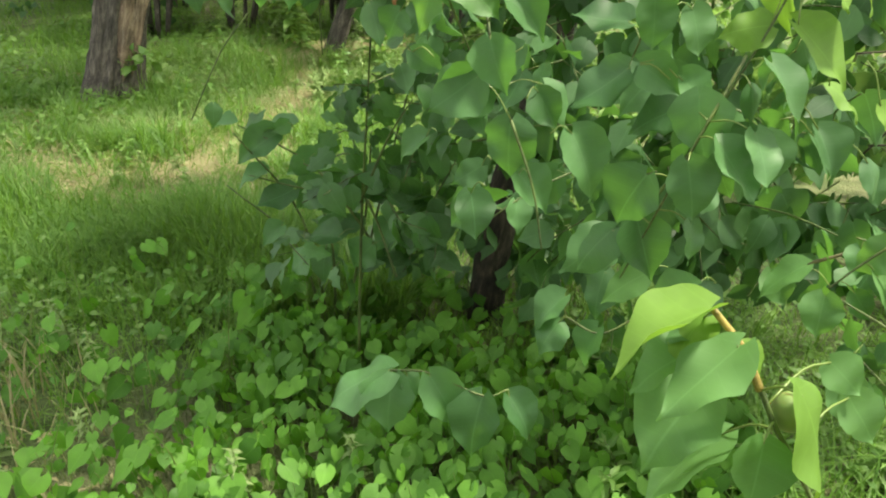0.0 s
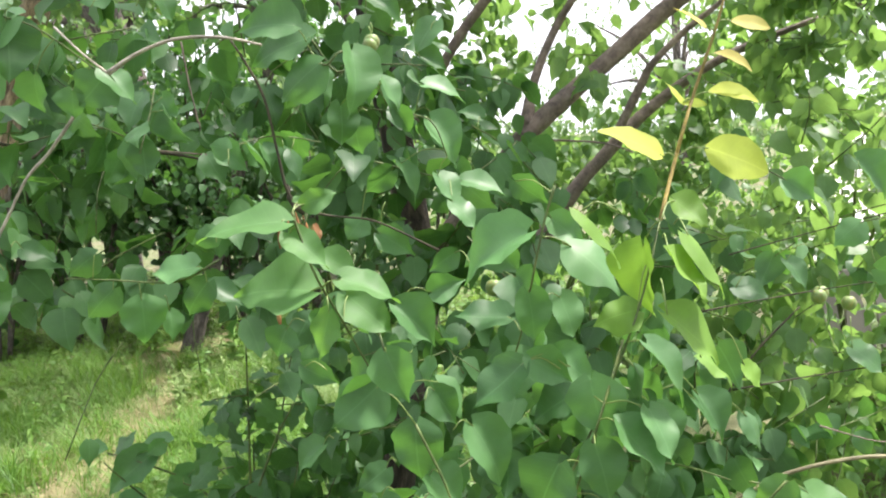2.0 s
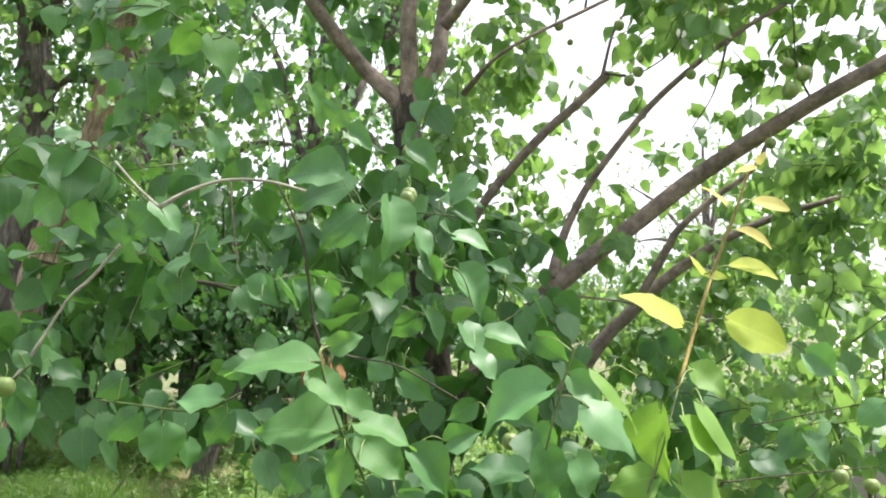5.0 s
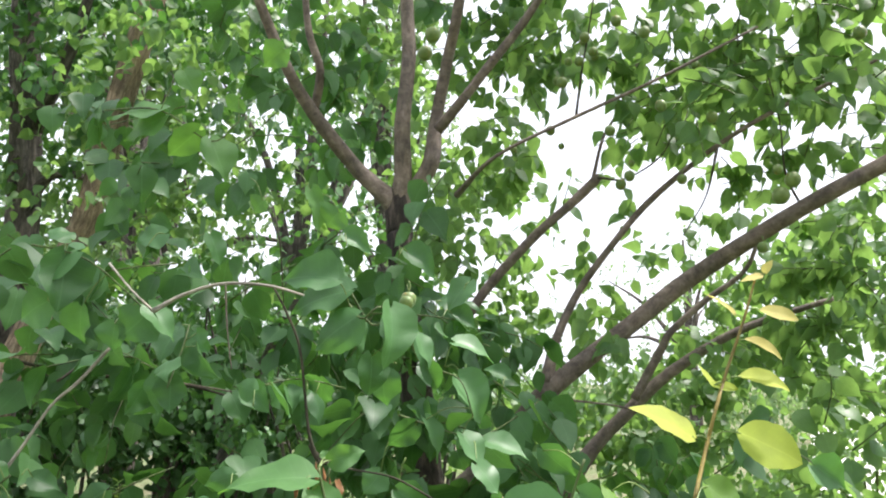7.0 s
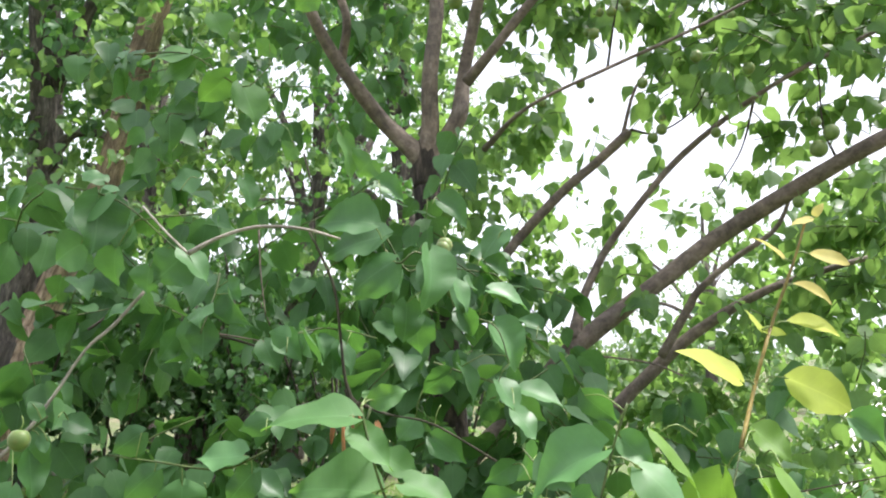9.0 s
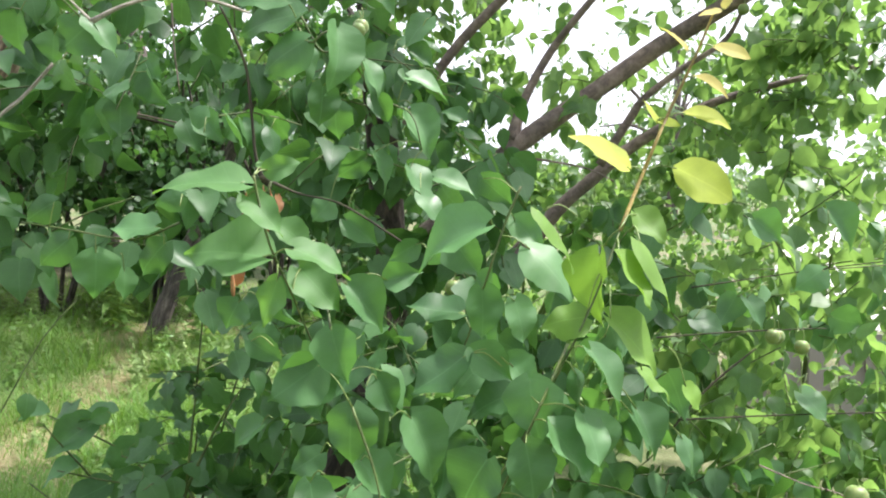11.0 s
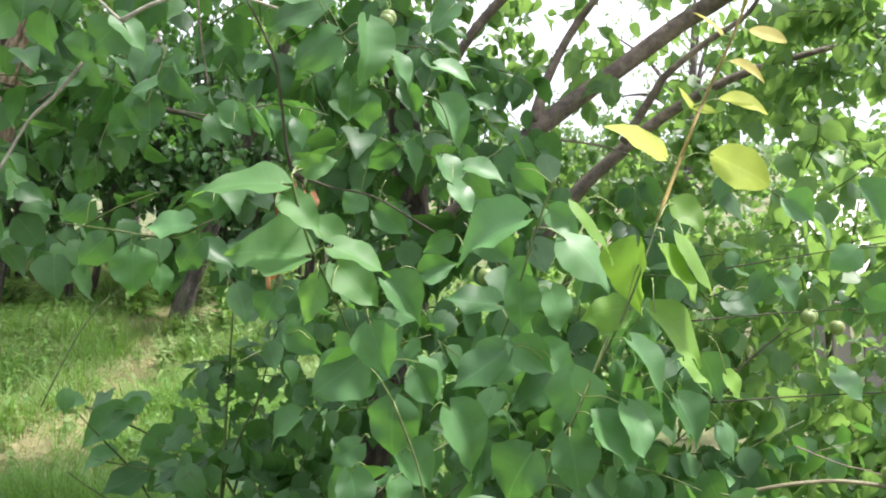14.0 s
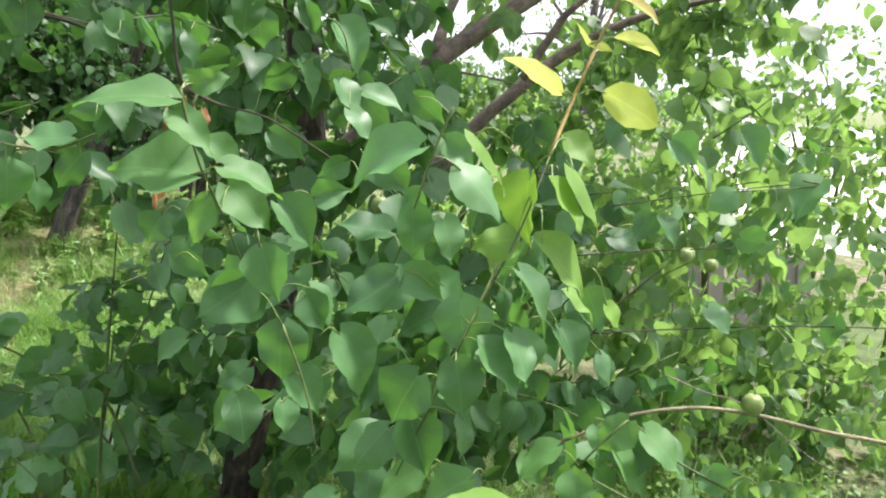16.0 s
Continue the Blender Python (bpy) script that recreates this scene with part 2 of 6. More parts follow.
# ---- builders ----
def mesh_object(name, verts, faces, mats, parent=None, uvs=None, slots=None, smooth=True):
    me = bpy.data.meshes.new(name)
    me.from_pydata(verts, [], faces)
    for m in mats:
        me.materials.append(m)
    if uvs is not None:
        layer = me.uv_layers.new(name="UVMap")
        loops = np.empty(len(me.loops), dtype=np.int32)
        me.loops.foreach_get("vertex_index", loops)
        layer.data.foreach_set("uv", np.asarray(uvs, dtype=np.float32)[loops].ravel())
    if slots is not None:
        me.polygons.foreach_set("material_index", np.asarray(slots, dtype=np.int32))
    if smooth:
        me.polygons.foreach_set("use_smooth", np.ones(len(me.polygons), dtype=bool))
    me.update()
    ob = new(name, me)
    ob.parent = parent
    return ob


def thing(name, label, category, group="", kind="", at=(0, 0, 0)):
    ob = tagged(new(name), label, category, group, kind)
    ob.location = at
    ob.empty_display_size = 0.1
    return ob


def glide(points, steps):
    """A smooth line through points of any width (Catmull-Rom)."""
    p = np.array(points, float)
    p = np.vstack([2 * p[0] - p[1], p, 2 * p[-1] - p[-2]])
    out = []
    for i in range(1, len(p) - 2):
        for s in np.arange(steps) / steps:
            a, b, c, d = p[i - 1 : i + 3]
            out.append(0.5 * (2 * b + (c - a) * s + (2 * a - 5 * b + 4 * c - d) * s**2 + (3 * b - a - 3 * c + d) * s**3))
    out.append(p[-2])
    return np.array(out)


def tube(points, sides=8, rough=0.0, rng=None, steps=6):
    """Vertices and faces of a tapered, closed tube through rows of x, y, z, radius."""
    line = glide(points, steps) if len(points) > 2 else np.array(points, float)
    xyz, rad = line[:, :3], np.maximum(line[:, 3], 0.0006)
    way = np.gradient(xyz, axis=0)
    way /= np.linalg.norm(way, axis=1, keepdims=True) + 1e-9
    side = np.cross(way, (0.31, 0.87, 0.38))
    side /= np.linalg.norm(side, axis=1, keepdims=True) + 1e-9
    other = np.cross(way, side)
    turn = np.arange(sides) * 2 * np.pi / sides
    grow = 1.0
    if rough:
        ridges, lumps = rng.normal(size=sides), rng.normal(size=(len(xyz) + 4, sides))
        lumps = (lumps[:-4] + lumps[1:-3] + lumps[2:-2] + lumps[3:-1] + lumps[4:]) / 2.4
        grow = 1 + rough * (0.75 * ridges + 0.5 * lumps)
    ring = (np.cos(turn) * grow)[..., None] * side[:, None] + (np.sin(turn) * grow)[..., None] * other[:, None]
    verts = (xyz[:, None] + ring * rad[:, None, None]).reshape(-1, 3)
    faces = []
    for i in range(len(xyz) - 1):
        for k in range(sides):
            a, b = i * sides + k, i * sides + (k + 1) % sides
            faces.append((a, b, b + sides, a + sides))
    faces += [tuple(range(sides))[::-1], tuple(range((len(xyz) - 1) * sides, len(xyz) * sides))]
    return verts, faces


def to_local(parent, verts):
    return np.asarray(verts) - np.array(parent.location)


TREE_RNG = np.random.default_rng(11)


def limb(parent, name, rows, mat, sides=10, rough=0.05):
    sides = sides if max(r[3] for r in rows) > 0.006 else 6
    verts, faces = tube(rows, sides, rough, TREE_RNG)
    ob = mesh_object(name, to_local(parent, verts), faces, [mat], parent)
    line = glide(rows, 6) if len(rows) > 2 else np.array(rows, float)
    run = np.concatenate([[0], np.cumsum(np.linalg.norm(np.diff(line[:, :3], axis=0), axis=1))]) + 3.7 * rows[0][0]
    turn = np.arange(sides) * 2 * np.pi / sides
    way = np.stack([np.cos(turn) * line[:, 3:], np.sin(turn) * line[:, 3:], np.repeat(run[:, None], sides, 1)], -1)
    layer = ob.data.attributes.new("grain_way", "FLOAT_VECTOR", "POINT")
    layer.data.foreach_set("vector", way.astype(np.float32).ravel())
    return ob


WIDE = np.array([0.0, 0.055, 0.13, 0.22, 0.34, 0.48, 0.62, 0.75, 0.86, 0.94, 1.0])
OVATE = np.array([0.07, 0.31, 0.435, 0.505, 0.525, 0.48, 0.385, 0.255, 0.12, 0.036, 0.0])
OVAL = np.array([0.05, 0.22, 0.35, 0.44, 0.495, 0.50, 0.455, 0.36, 0.22, 0.10, 0.0])
HEART = np.array([0.10, 0.42, 0.51, 0.53, 0.50, 0.43, 0.335, 0.23, 0.125, 0.05, 0.0])
LOBED = np.array([0.10, 0.36, 0.30, 0.50, 0.34, 0.26, 0.42, 0.24, 0.14, 0.07, 0.0])


def leaf_shape(outline, fold, curl, wave, back=0.05, cols=4, pick=None, seed=0, fine=False):
    """Verts, faces and uvs of a leaf one long on +y, one wide, face up."""
    rng = np.random.default_rng(seed)
    us, ws = (WIDE, outline) if pick is None else (WIDE[pick], outline[pick])
    if fine:
        us, ws = glide(np.stack([us, ws], 1), 2).clip(0, 1).T
    verts, uvs, faces = [], [], []
    phase, twist, bend, uneven = rng.uniform(0, 6), rng.uniform(-0.3, 0.3), rng.uniform(-0.12, 0.12), rng.uniform(-0.1, 0.1)
    for u, w in zip(us, ws):
        for c in range(cols + 1):
            s = c / cols * 2 - 1
            x, a = s * w * (1 + 0.03 * math.sin(u * 31 + phase * (2 + c))), abs(s)
            x = x * (1 + uneven * (1 if s > 0 else -1)) + bend * u * u + 0.02 * s * math.sin(u * 17 + phase)
            y = u - back * a * a * math.exp(-u * 9)
            z = fold * a**1.35 * w - curl * u * u - 0.9 * abs(curl) * max(0.0, u - 0.72) + wave * a * math.sin(u * 11 + phase + (s > 0) * 1.7) * 0.5 + twist * s * w * u
            verts.append((x, y, z))
            uvs.append((u, 0.5 + 0.5 * s * w))
    for i in range(len(us) - 1):
        for c in range(cols):
            a = i * (cols + 1) + c
            faces.append((a, a + 1, a + cols + 2, a + cols + 1))
    return np.array(verts), faces, np.array(uvs)


LEAF_FORMS = [leaf_shape(OVATE, f, c, w, back=0.13, cols=6, seed=k, fine=True) for k, (f, c, w) in enumerate([(0.18, 0.16, 0.06), (0.30, 0.26, 0.07), (0.10, 0.10, 0.09), (0.42, 0.34, 0.07), (0.22, -0.08, 0.10), (-0.12, 0.30, 0.12), (0.50, 0.26, 0.06), (-0.18, 0.22, 0.05), (0.24, 0.18, 0.11)])]
SMALL_FORMS = [leaf_shape(OVATE, f, c, 0.05, back=0.1, cols=2, pick=[0, 1, 3, 4, 6, 7, 8, 10], seed=40 + k) for k, (f, c) in enumerate([(0.2, 0.12), (0.35, 0.25), (0.1, 0.05), (0.15, 0.3)])]
HEART_FORMS = [leaf_shape(HEART, f, c, 0.07, back=0.3, cols=6, pick=[0, 1, 2, 4, 6, 8, 10], seed=60 + k) for k, (f, c) in enumerate([(0.12, 0.1), (0.05, 0.2), (0.16, 0.0)])]
LANCE = np.array([0.03, 0.05, 0.07, 0.085, 0.095, 0.09, 0.075, 0.055, 0.032, 0.014, 0.0])
LANCE_FORMS = [leaf_shape(LANCE, 0.4, c, 0.02, cols=2, pick=[0, 2, 4, 6, 8, 10], seed=90 + k) for k, c in enumerate((0.15, 0.4, 0.7))]
LOBED_FORMS = [leaf_shape(LOBED, f, c, 0.06, back=0.12, cols=2, seed=80 + k) for k, (f, c) in enumerate([(0.2, 0.15), (0.1, 0.3)])]
FAR_FORMS = [(np.array([(0, 0, 0), (0.4, 0.42, 0.1), (0, 1, -0.15), (-0.4, 0.42, 0.1)]), [(0, 1, 2), (0, 2, 3)], np.array([(0, 0.5), (0.4, 0.9), (1, 0.5), (0.4, 0.1)]))]
YOUNG_FORMS = [leaf_shape(OVAL, f, c, 0.02, back=0.04, cols=6, seed=120 + k, fine=True) for k, (f, c) in enumerate([(0.10, 0.12), (0.18, 0.2), (0.05, 0.06)])]
LEAF_MESHES = {}


def leaf_mesh(mat, form, forms=None):
    key = (mat.name, form, len(forms or LEAF_FORMS))
    if key not in LEAF_MESHES:
        v, f, uv = (forms or LEAF_FORMS)[form]
        ob = mesh_object("leaf", v, f, [mat], None, uv)
        LEAF_MESHES[key] = ob.data
        bpy.data.objects.remove(ob)
    return LEAF_MESHES[key]


def leaf_axes(base, tip, turn, facing=(0.1, -0.85, 0.5)):
    y = Vector(tip) - Vector(base)
    size = y.length
    y.normalize()
    n = Vector(facing)
    n = (n - y * n.dot(y)).normalized()
    n = Matrix.Rotation(radians(turn), 3, y) @ n
    return y.cross(n), y, n, size


LEAF_RNG = random.Random(7)


def shoot(parent, stem, thick, thin, mat, leaves):
    """A stem through points, and its leaves: foot, tip, width, turn of the blade about its midrib."""
    n = len(stem)
    rows = [(*p, thick + (thin - thick) * i / (n - 1)) for i, p in enumerate(stem)]
    if mat in (YOUNG, TENDER):
        rows = rows[::-1]
        rows = [(*r[:3], thick + (thin - thick) * i / (n - 1)) for i, r in enumerate(rows)]
    verts, faces = tube(rows, 7, 0.03, TREE_RNG, 5)
    line = glide([r[:3] for r in rows], 5) if n > 2 else np.array([r[:3] for r in rows])
    verts = list(map(tuple, verts))
    for foot, tip, width, turn in leaves:
        near = line[np.argmin(np.linalg.norm(line - np.array(foot), axis=1))]
        gap = np.linalg.norm(near - np.array(foot))
        if gap > 0.09:
            near = np.array(foot) + (near - np.array(foot)) * 0.05 / gap + (0, 0.01, 0.004)
        mid = (near + np.array(foot)) / 2 + (0, 0, 0.12 * min(gap, 0.09))
        inner = np.array(foot) + (np.array(tip) - np.array(foot)) * 0.03
        v, f = tube([(*near, 0.0011), (*mid, 0.0009), (*inner, 0.0008)], 5, steps=3)
        mesh_object("leaf_stalk", to_local(parent, v), f, [PETIOLE], parent)
        x, y, z, size = leaf_axes(foot, tip, turn)
        forms = YOUNG_FORMS if mat in (YOUNG, TENDER) else LEAF_FORMS
        pick = LEAF_RNG.randrange(len(forms))
        if mat is LEAF_LIGHT:
            pick = (0, 2, 8)[pick % 3]
        ob = new("leaf", leaf_mesh(mat, pick, forms))
        ob.parent = parent
        m = Matrix((x * width, y * size, z * size)).transposed().to_4x4()
        m.translation = Vector(foot) - parent.location
        ob.matrix_local = m
    stem_mat = RED_STEM if mat in (YOUNG, YOUNG_GREEN, TENDER) else TWIG
    mesh_object("twig", to_local(parent, verts), faces, [stem_mat], parent)


class Heap:
    """Leaves and twigs too many to pick apart, gathered into one mesh."""

    def __init__(self):
        self.verts, self.faces, self.uvs, self.count = [], [], [], 0

    def add(self, v, f, uv):
        self.verts.append(v)
        self.uvs.append(uv)
        self.faces += [tuple(i + self.count for i in face) for face in f]
        self.count += len(v)

    def scatter(self, form, base, axis, normal, size, width):
        """Many leaves at once, from rows of places, ways, normals and sizes."""
        v, f, uv = form
        x = np.cross(axis, normal)
        all_v = base[:, None] + v[None, :, :1] * (x * width[:, None])[:, None] + v[None, :, 1:2] * (axis * size[:, None])[:, None] + v[None, :, 2:] * (normal * size[:, None])[:, None]
        self.verts.append(all_v.reshape(-1, 3))
        self.uvs.append(np.tile(uv, (len(base), 1)))
        starts = self.count + np.arange(len(base)) * len(v)
        by_corners = {}
        for face in f:
            by_corners.setdefault(len(face), []).append(face)
        for some in by_corners.values():
            self.faces += (starts[:, None, None] + np.array(some)[None]).reshape(-1, len(some[0])).tolist()
        self.count += len(base) * len(v)

    def leaf(self, form, base, axis, normal, size, width):
        v, f, uv = form
        x = np.cross(axis, normal)
        self.add(base + v[:, :1] * x * width + v[:, 1:2] * axis * size + v[:, 2:] * normal * size, f, uv)

    def make(self, name, mat, parent, label=""):
        ob = mesh_object(name, to_local(parent, np.vstack(self.verts)), self.faces, [mat], parent, np.vstack(self.uvs))
        return tagged(ob, label, kind="stuff")


# foliage gaps fitted to camera sight lines: end, half width, end, half width, how bare
SIGHT_GAPS = [
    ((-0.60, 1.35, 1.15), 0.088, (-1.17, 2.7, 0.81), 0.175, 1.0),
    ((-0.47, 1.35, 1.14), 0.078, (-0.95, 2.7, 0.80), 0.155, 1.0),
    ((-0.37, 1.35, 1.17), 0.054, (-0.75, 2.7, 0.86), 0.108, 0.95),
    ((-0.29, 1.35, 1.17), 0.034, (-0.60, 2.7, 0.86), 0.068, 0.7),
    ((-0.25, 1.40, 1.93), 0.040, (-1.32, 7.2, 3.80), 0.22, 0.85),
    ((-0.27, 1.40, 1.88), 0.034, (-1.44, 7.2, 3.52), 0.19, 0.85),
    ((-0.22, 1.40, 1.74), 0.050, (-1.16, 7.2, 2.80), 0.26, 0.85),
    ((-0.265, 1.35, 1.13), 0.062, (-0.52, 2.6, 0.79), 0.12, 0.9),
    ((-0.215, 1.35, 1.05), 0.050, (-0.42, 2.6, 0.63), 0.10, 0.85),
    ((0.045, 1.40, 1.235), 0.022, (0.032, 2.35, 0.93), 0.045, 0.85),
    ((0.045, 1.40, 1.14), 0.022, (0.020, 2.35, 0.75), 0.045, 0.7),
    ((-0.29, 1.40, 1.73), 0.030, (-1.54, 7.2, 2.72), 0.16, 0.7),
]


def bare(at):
    """How far the sight-line gaps clear the foliage at each place."""
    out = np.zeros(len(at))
    for a, ra, b, rb, most in SIGHT_GAPS:
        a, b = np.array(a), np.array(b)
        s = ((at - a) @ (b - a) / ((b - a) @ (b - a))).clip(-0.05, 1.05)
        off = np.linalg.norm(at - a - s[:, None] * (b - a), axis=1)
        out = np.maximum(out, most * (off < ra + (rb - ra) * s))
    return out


HEAPS = {}
SPRAY_RNG = np.random.default_rng(23)
GAP_RNG = np.random.default_rng(24)


def unit(v):
    return v / (np.linalg.norm(v) + 1e-9)


def spray(parent, centre, radii, count, size, mat, forms=None, hang=1.0, per=9, twigs=True, single=False, flat=0.0):
    """A clump of leafy twigs inside an ellipsoid."""
    forms = forms or SMALL_FORMS
    heap = None if single else HEAPS.setdefault((parent.name, mat.name), (Heap(), parent, mat))[0]
    wood = HEAPS.setdefault((parent.name, "wood"), (Heap(), parent, TWIG))[0]
    rng, centre, radii = SPRAY_RNG, np.array(centre), np.array(radii)
    for _ in range(max(1, round(count / per))):
        start = centre + radii * rng.normal(size=3) * 0.5
        way = unit(rng.normal(size=3) * (1, 1, 0.6) + (0, -0.15, 0.15))
        long = size * per * 0.36
        end = start + way * long + (0, 0, -0.12 * long)
        mid = (start + end) / 2 + rng.normal(size=3) * long * 0.06 + (0, 0, 0.06 * long)
        line = glide([start, mid, end], 4)
        if twigs:
            v, f = tube([(*p, 0.0022 - 0.0013 * i / 8) for i, p in enumerate(line[::2])], 4, steps=1)
            wood.add(v, f, np.zeros((len(v), 2)))
        for k in range(per):
            s = (k + rng.uniform(0, 0.8)) / per
            foot = line[min(int(s * 8), 8)] + rng.normal(size=3) * size * 0.15
            out = unit(np.cross(way, rng.normal(size=3)))
            axis = unit(out * 0.75 + way * 0.35 + np.array((0, 0, -hang)) * rng.uniform(0.5, 1.7))
            normal = unit(rng.normal(size=3) * (0.62 if single else 0.85) * (1 - 0.6 * flat) + (0, -0.5, 0.65 + 0.6 * flat))
            normal = unit(normal - axis * (normal @ axis))
            grow = size * rng.uniform(0.65, 1.25)
            foot = foot + out * size * 0.3
            if parent.name == "apricot_tree" and bare((foot + axis * grow * 0.5)[None])[0] > GAP_RNG.random():
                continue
            if single:
                ob = new("leaf", leaf_mesh(mat, LEAF_RNG.randrange(len(LEAF_FORMS))))
                ob.parent = parent
                wide = grow * 0.85
                m = Matrix((np.cross(axis, normal) * wide, axis * grow, normal * grow)).transposed().to_4x4()
                m.translation = Vector(foot) - parent.location
                ob.matrix_local = m
                v, f = tube([(*line[min(int(s * 8), 8)], 0.001), (*(foot + axis * grow * 0.03), 0.0008)], 4, steps=1)
                mesh_object("leaf_stalk", to_local(parent, v), f, [PETIOLE], parent)
                continue
            heap.leaf(forms[rng.integers(len(forms))], foot, axis, normal, grow, grow * rng.uniform(0.7, 0.92))


def units(v):
    return v / (np.linalg.norm(v, axis=1, keepdims=True) + 1e-9)


def cloud(parent, centre, radii, count, size, mat, forms=None, hang=0.8, per=8):
    """Farther foliage: leaves in short rows inside an ellipsoid."""
    forms = forms or SMALL_FORMS
    heap = HEAPS.setdefault((parent.name, mat.name), (Heap(), parent, mat))[0]
    rng = SPRAY_RNG
    rows = max(1, count // per)
    start = np.array(centre) + np.array(radii) * rng.normal(size=(rows, 3)) * 0.55
    way = units(rng.normal(size=(rows, 3)) * (1, 1, 0.6))
    at = np.repeat(start, per, 0) + np.repeat(way, per, 0) * (np.tile(np.arange(per), rows) * size * 0.42)[:, None] + rng.normal(size=(rows * per, 3)) * size * 0.3
    n = len(at)
    axis = units(rng.normal(size=(n, 3)) * 0.7 + np.repeat(way, per, 0) * 0.4 + (0, 0, -hang))
    grows = bare(at) < GAP_RNG.random(n)
    normal = rng.normal(size=(n, 3)) * 0.65 + (0, -0.4, 0.7)
    normal = units(normal - axis * (normal * axis).sum(1, keepdims=True))
    grow = size * rng.uniform(0.6, 1.3, n)
    pick = rng.integers(len(forms), size=n)
    for k, form in enumerate(forms):
        m = (pick == k) & grows
        if m.any():
            heap.scatter(form, at[m], axis[m], normal[m], grow[m], grow[m] * 0.82)


def finish_heaps():
    for (_, kind), (heap, parent, mat) in HEAPS.items():
        if heap.count:
            heap.make("brushwood" if kind == "wood" else "foliage", mat, parent)


def fruit(parent, at, size, hang=0.02):
    """A round green stone fruit with a seam, on a short stalk."""
    verts, faces, rows, cols = [], [], 10, 14
    for i in range(rows + 1):
        a = math.pi * i / rows
        for k in range(cols):
            b = 2 * math.pi * k / cols
            r = math.sin(a) * (1 - 0.07 * math.exp(-((k - 3) ** 2) / 1.2))
            z = math.cos(a) * 1.06 - 0.16 * math.exp(-((i / rows) ** 2) * 60) + (0.05 if i == rows else 0)
            verts.append((r * math.cos(b), r * math.sin(b), z))
    for i in range(rows):
        for k in range(cols):
            a, b = i * cols + k, i * cols + (k + 1) % cols
            faces.append((a, a + cols, b + cols, b))
    v = np.array(verts) * size / 2 + np.array(at)
    ob = mesh_object("fruit", to_local(parent, v), faces, [FRUIT], parent)
    top = np.array(at) + (0, 0, size * 0.42)
    sv, sf = tube([(*top, 0.0012), (*(top + (0.003, 0.002, hang * 0.5)), 0.001), (*(top + (0.0, 0.004, hang)), 0.0012)], 5, steps=3)
    stalk = mesh_object("stalk", np.array(sv) - np.array(parent.location), sf, [PETIOLE], ob)
    return ob


# ---- the ground: one sheet to the horizon, gently uneven ----
def ground_height(x, y):
    far = min(1.0, math.hypot(x, y) / 4)
    return 0.025 * noise.noise(Vector((x * 0.9, y * 0.9, 0.3))) + 0.06 * far * noise.noise(Vector((x * 0.22, y * 0.22, 4.1)))


def build_ground():
    steps = np.concatenate([-np.geomspace(3000, 14, 14), np.linspace(-12, 12, 97), np.geomspace(14, 3000, 14)])
    n = len(steps)
    verts = [(x, y, ground_height(x, y) if math.hypot(x, y) < 200 else 0) for y in steps for x in steps]
    faces = [(j * n + i, j * n + i + 1, (j + 1) * n + i + 1, (j + 1) * n + i) for j in range(n - 1) for i in range(n - 1)]
    return tagged(mesh_object("ground", verts, faces, [EARTH]), "uneven brown earth with moss under grass", "ground", kind="structure")


ground = build_ground()

# ---- the apricot tree that fills the view ----
apricot = thing("apricot_tree", "leafy apricot tree with green fruit and forked brown limbs", "tree", at=(-0.14, 2.50, 0.0))
limb(apricot, "trunk", [(-0.140, 2.500, -0.030, 0.0750), (-0.135, 2.510, 0.120, 0.0580), (-0.088, 2.377, 0.502, 0.0526), (0.032, 2.530, 1.082, 0.0526), (-0.048, 2.410, 1.837, 0.0359), (-0.056, 2.419, 1.955, 0.0385), (-0.057, 2.421, 2.030, 0.0405), (-0.056, 2.421, 2.085, 0.0300), (-0.055, 2.421, 2.115, 0.0120)], TRUNK_BARK, 14)
limb(apricot, "limb", [(-0.058, 2.420, 1.985, 0.0220), (-0.082, 2.420, 2.050, 0.0300), (-0.137, 2.416, 2.103, 0.0262), (-0.184, 2.412, 2.147, 0.0239), (-0.265, 2.352, 2.236, 0.0221), (-0.340, 2.290, 2.335, 0.0179), (-0.396, 2.225, 2.441, 0.0156), (-0.457, 2.155, 2.588, 0.0134), (-0.576, 2.019, 2.858, 0.0099)], BARK)
limb(apricot, "limb", [(-0.057, 2.420, 1.985, 0.0220), (-0.054, 2.416, 2.060, 0.0310), (-0.048, 2.406, 2.138, 0.0262), (-0.050, 2.384, 2.286, 0.0233), (-0.034, 2.403, 2.486, 0.0217), (-0.040, 2.427, 2.659, 0.0208), (-0.059, 2.468, 3.059, 0.0173)], BARK)
limb(apricot, "limb", [(-0.055, 2.420, 1.985, 0.0220), (-0.036, 2.418, 2.045, 0.0290), (-0.001, 2.410, 2.102, 0.0255), (0.037, 2.397, 2.174, 0.0253), (0.050, 2.427, 2.301, 0.0203), (0.083, 2.397, 2.486, 0.0176), (0.114, 2.323, 2.630, 0.0160), (0.159, 2.268, 2.975, 0.0120)], BARK)
limb(apricot, "branch", [(0.055, 2.382, 2.261, 0.0180), (0.125, 2.325, 2.337, 0.0144), (0.206, 2.305, 2.441, 0.0137), (0.296, 2.283, 2.554, 0.0124), (0.385, 2.257, 2.691, 0.0098)], BARK)
limb(apricot, "branch", [(-0.308, 2.361, 2.301, 0.0140), (-0.286, 2.293, 2.404, 0.0128), (-0.319, 2.277, 2.515, 0.0109), (-0.335, 2.254, 2.674, 0.0090)], BARK)
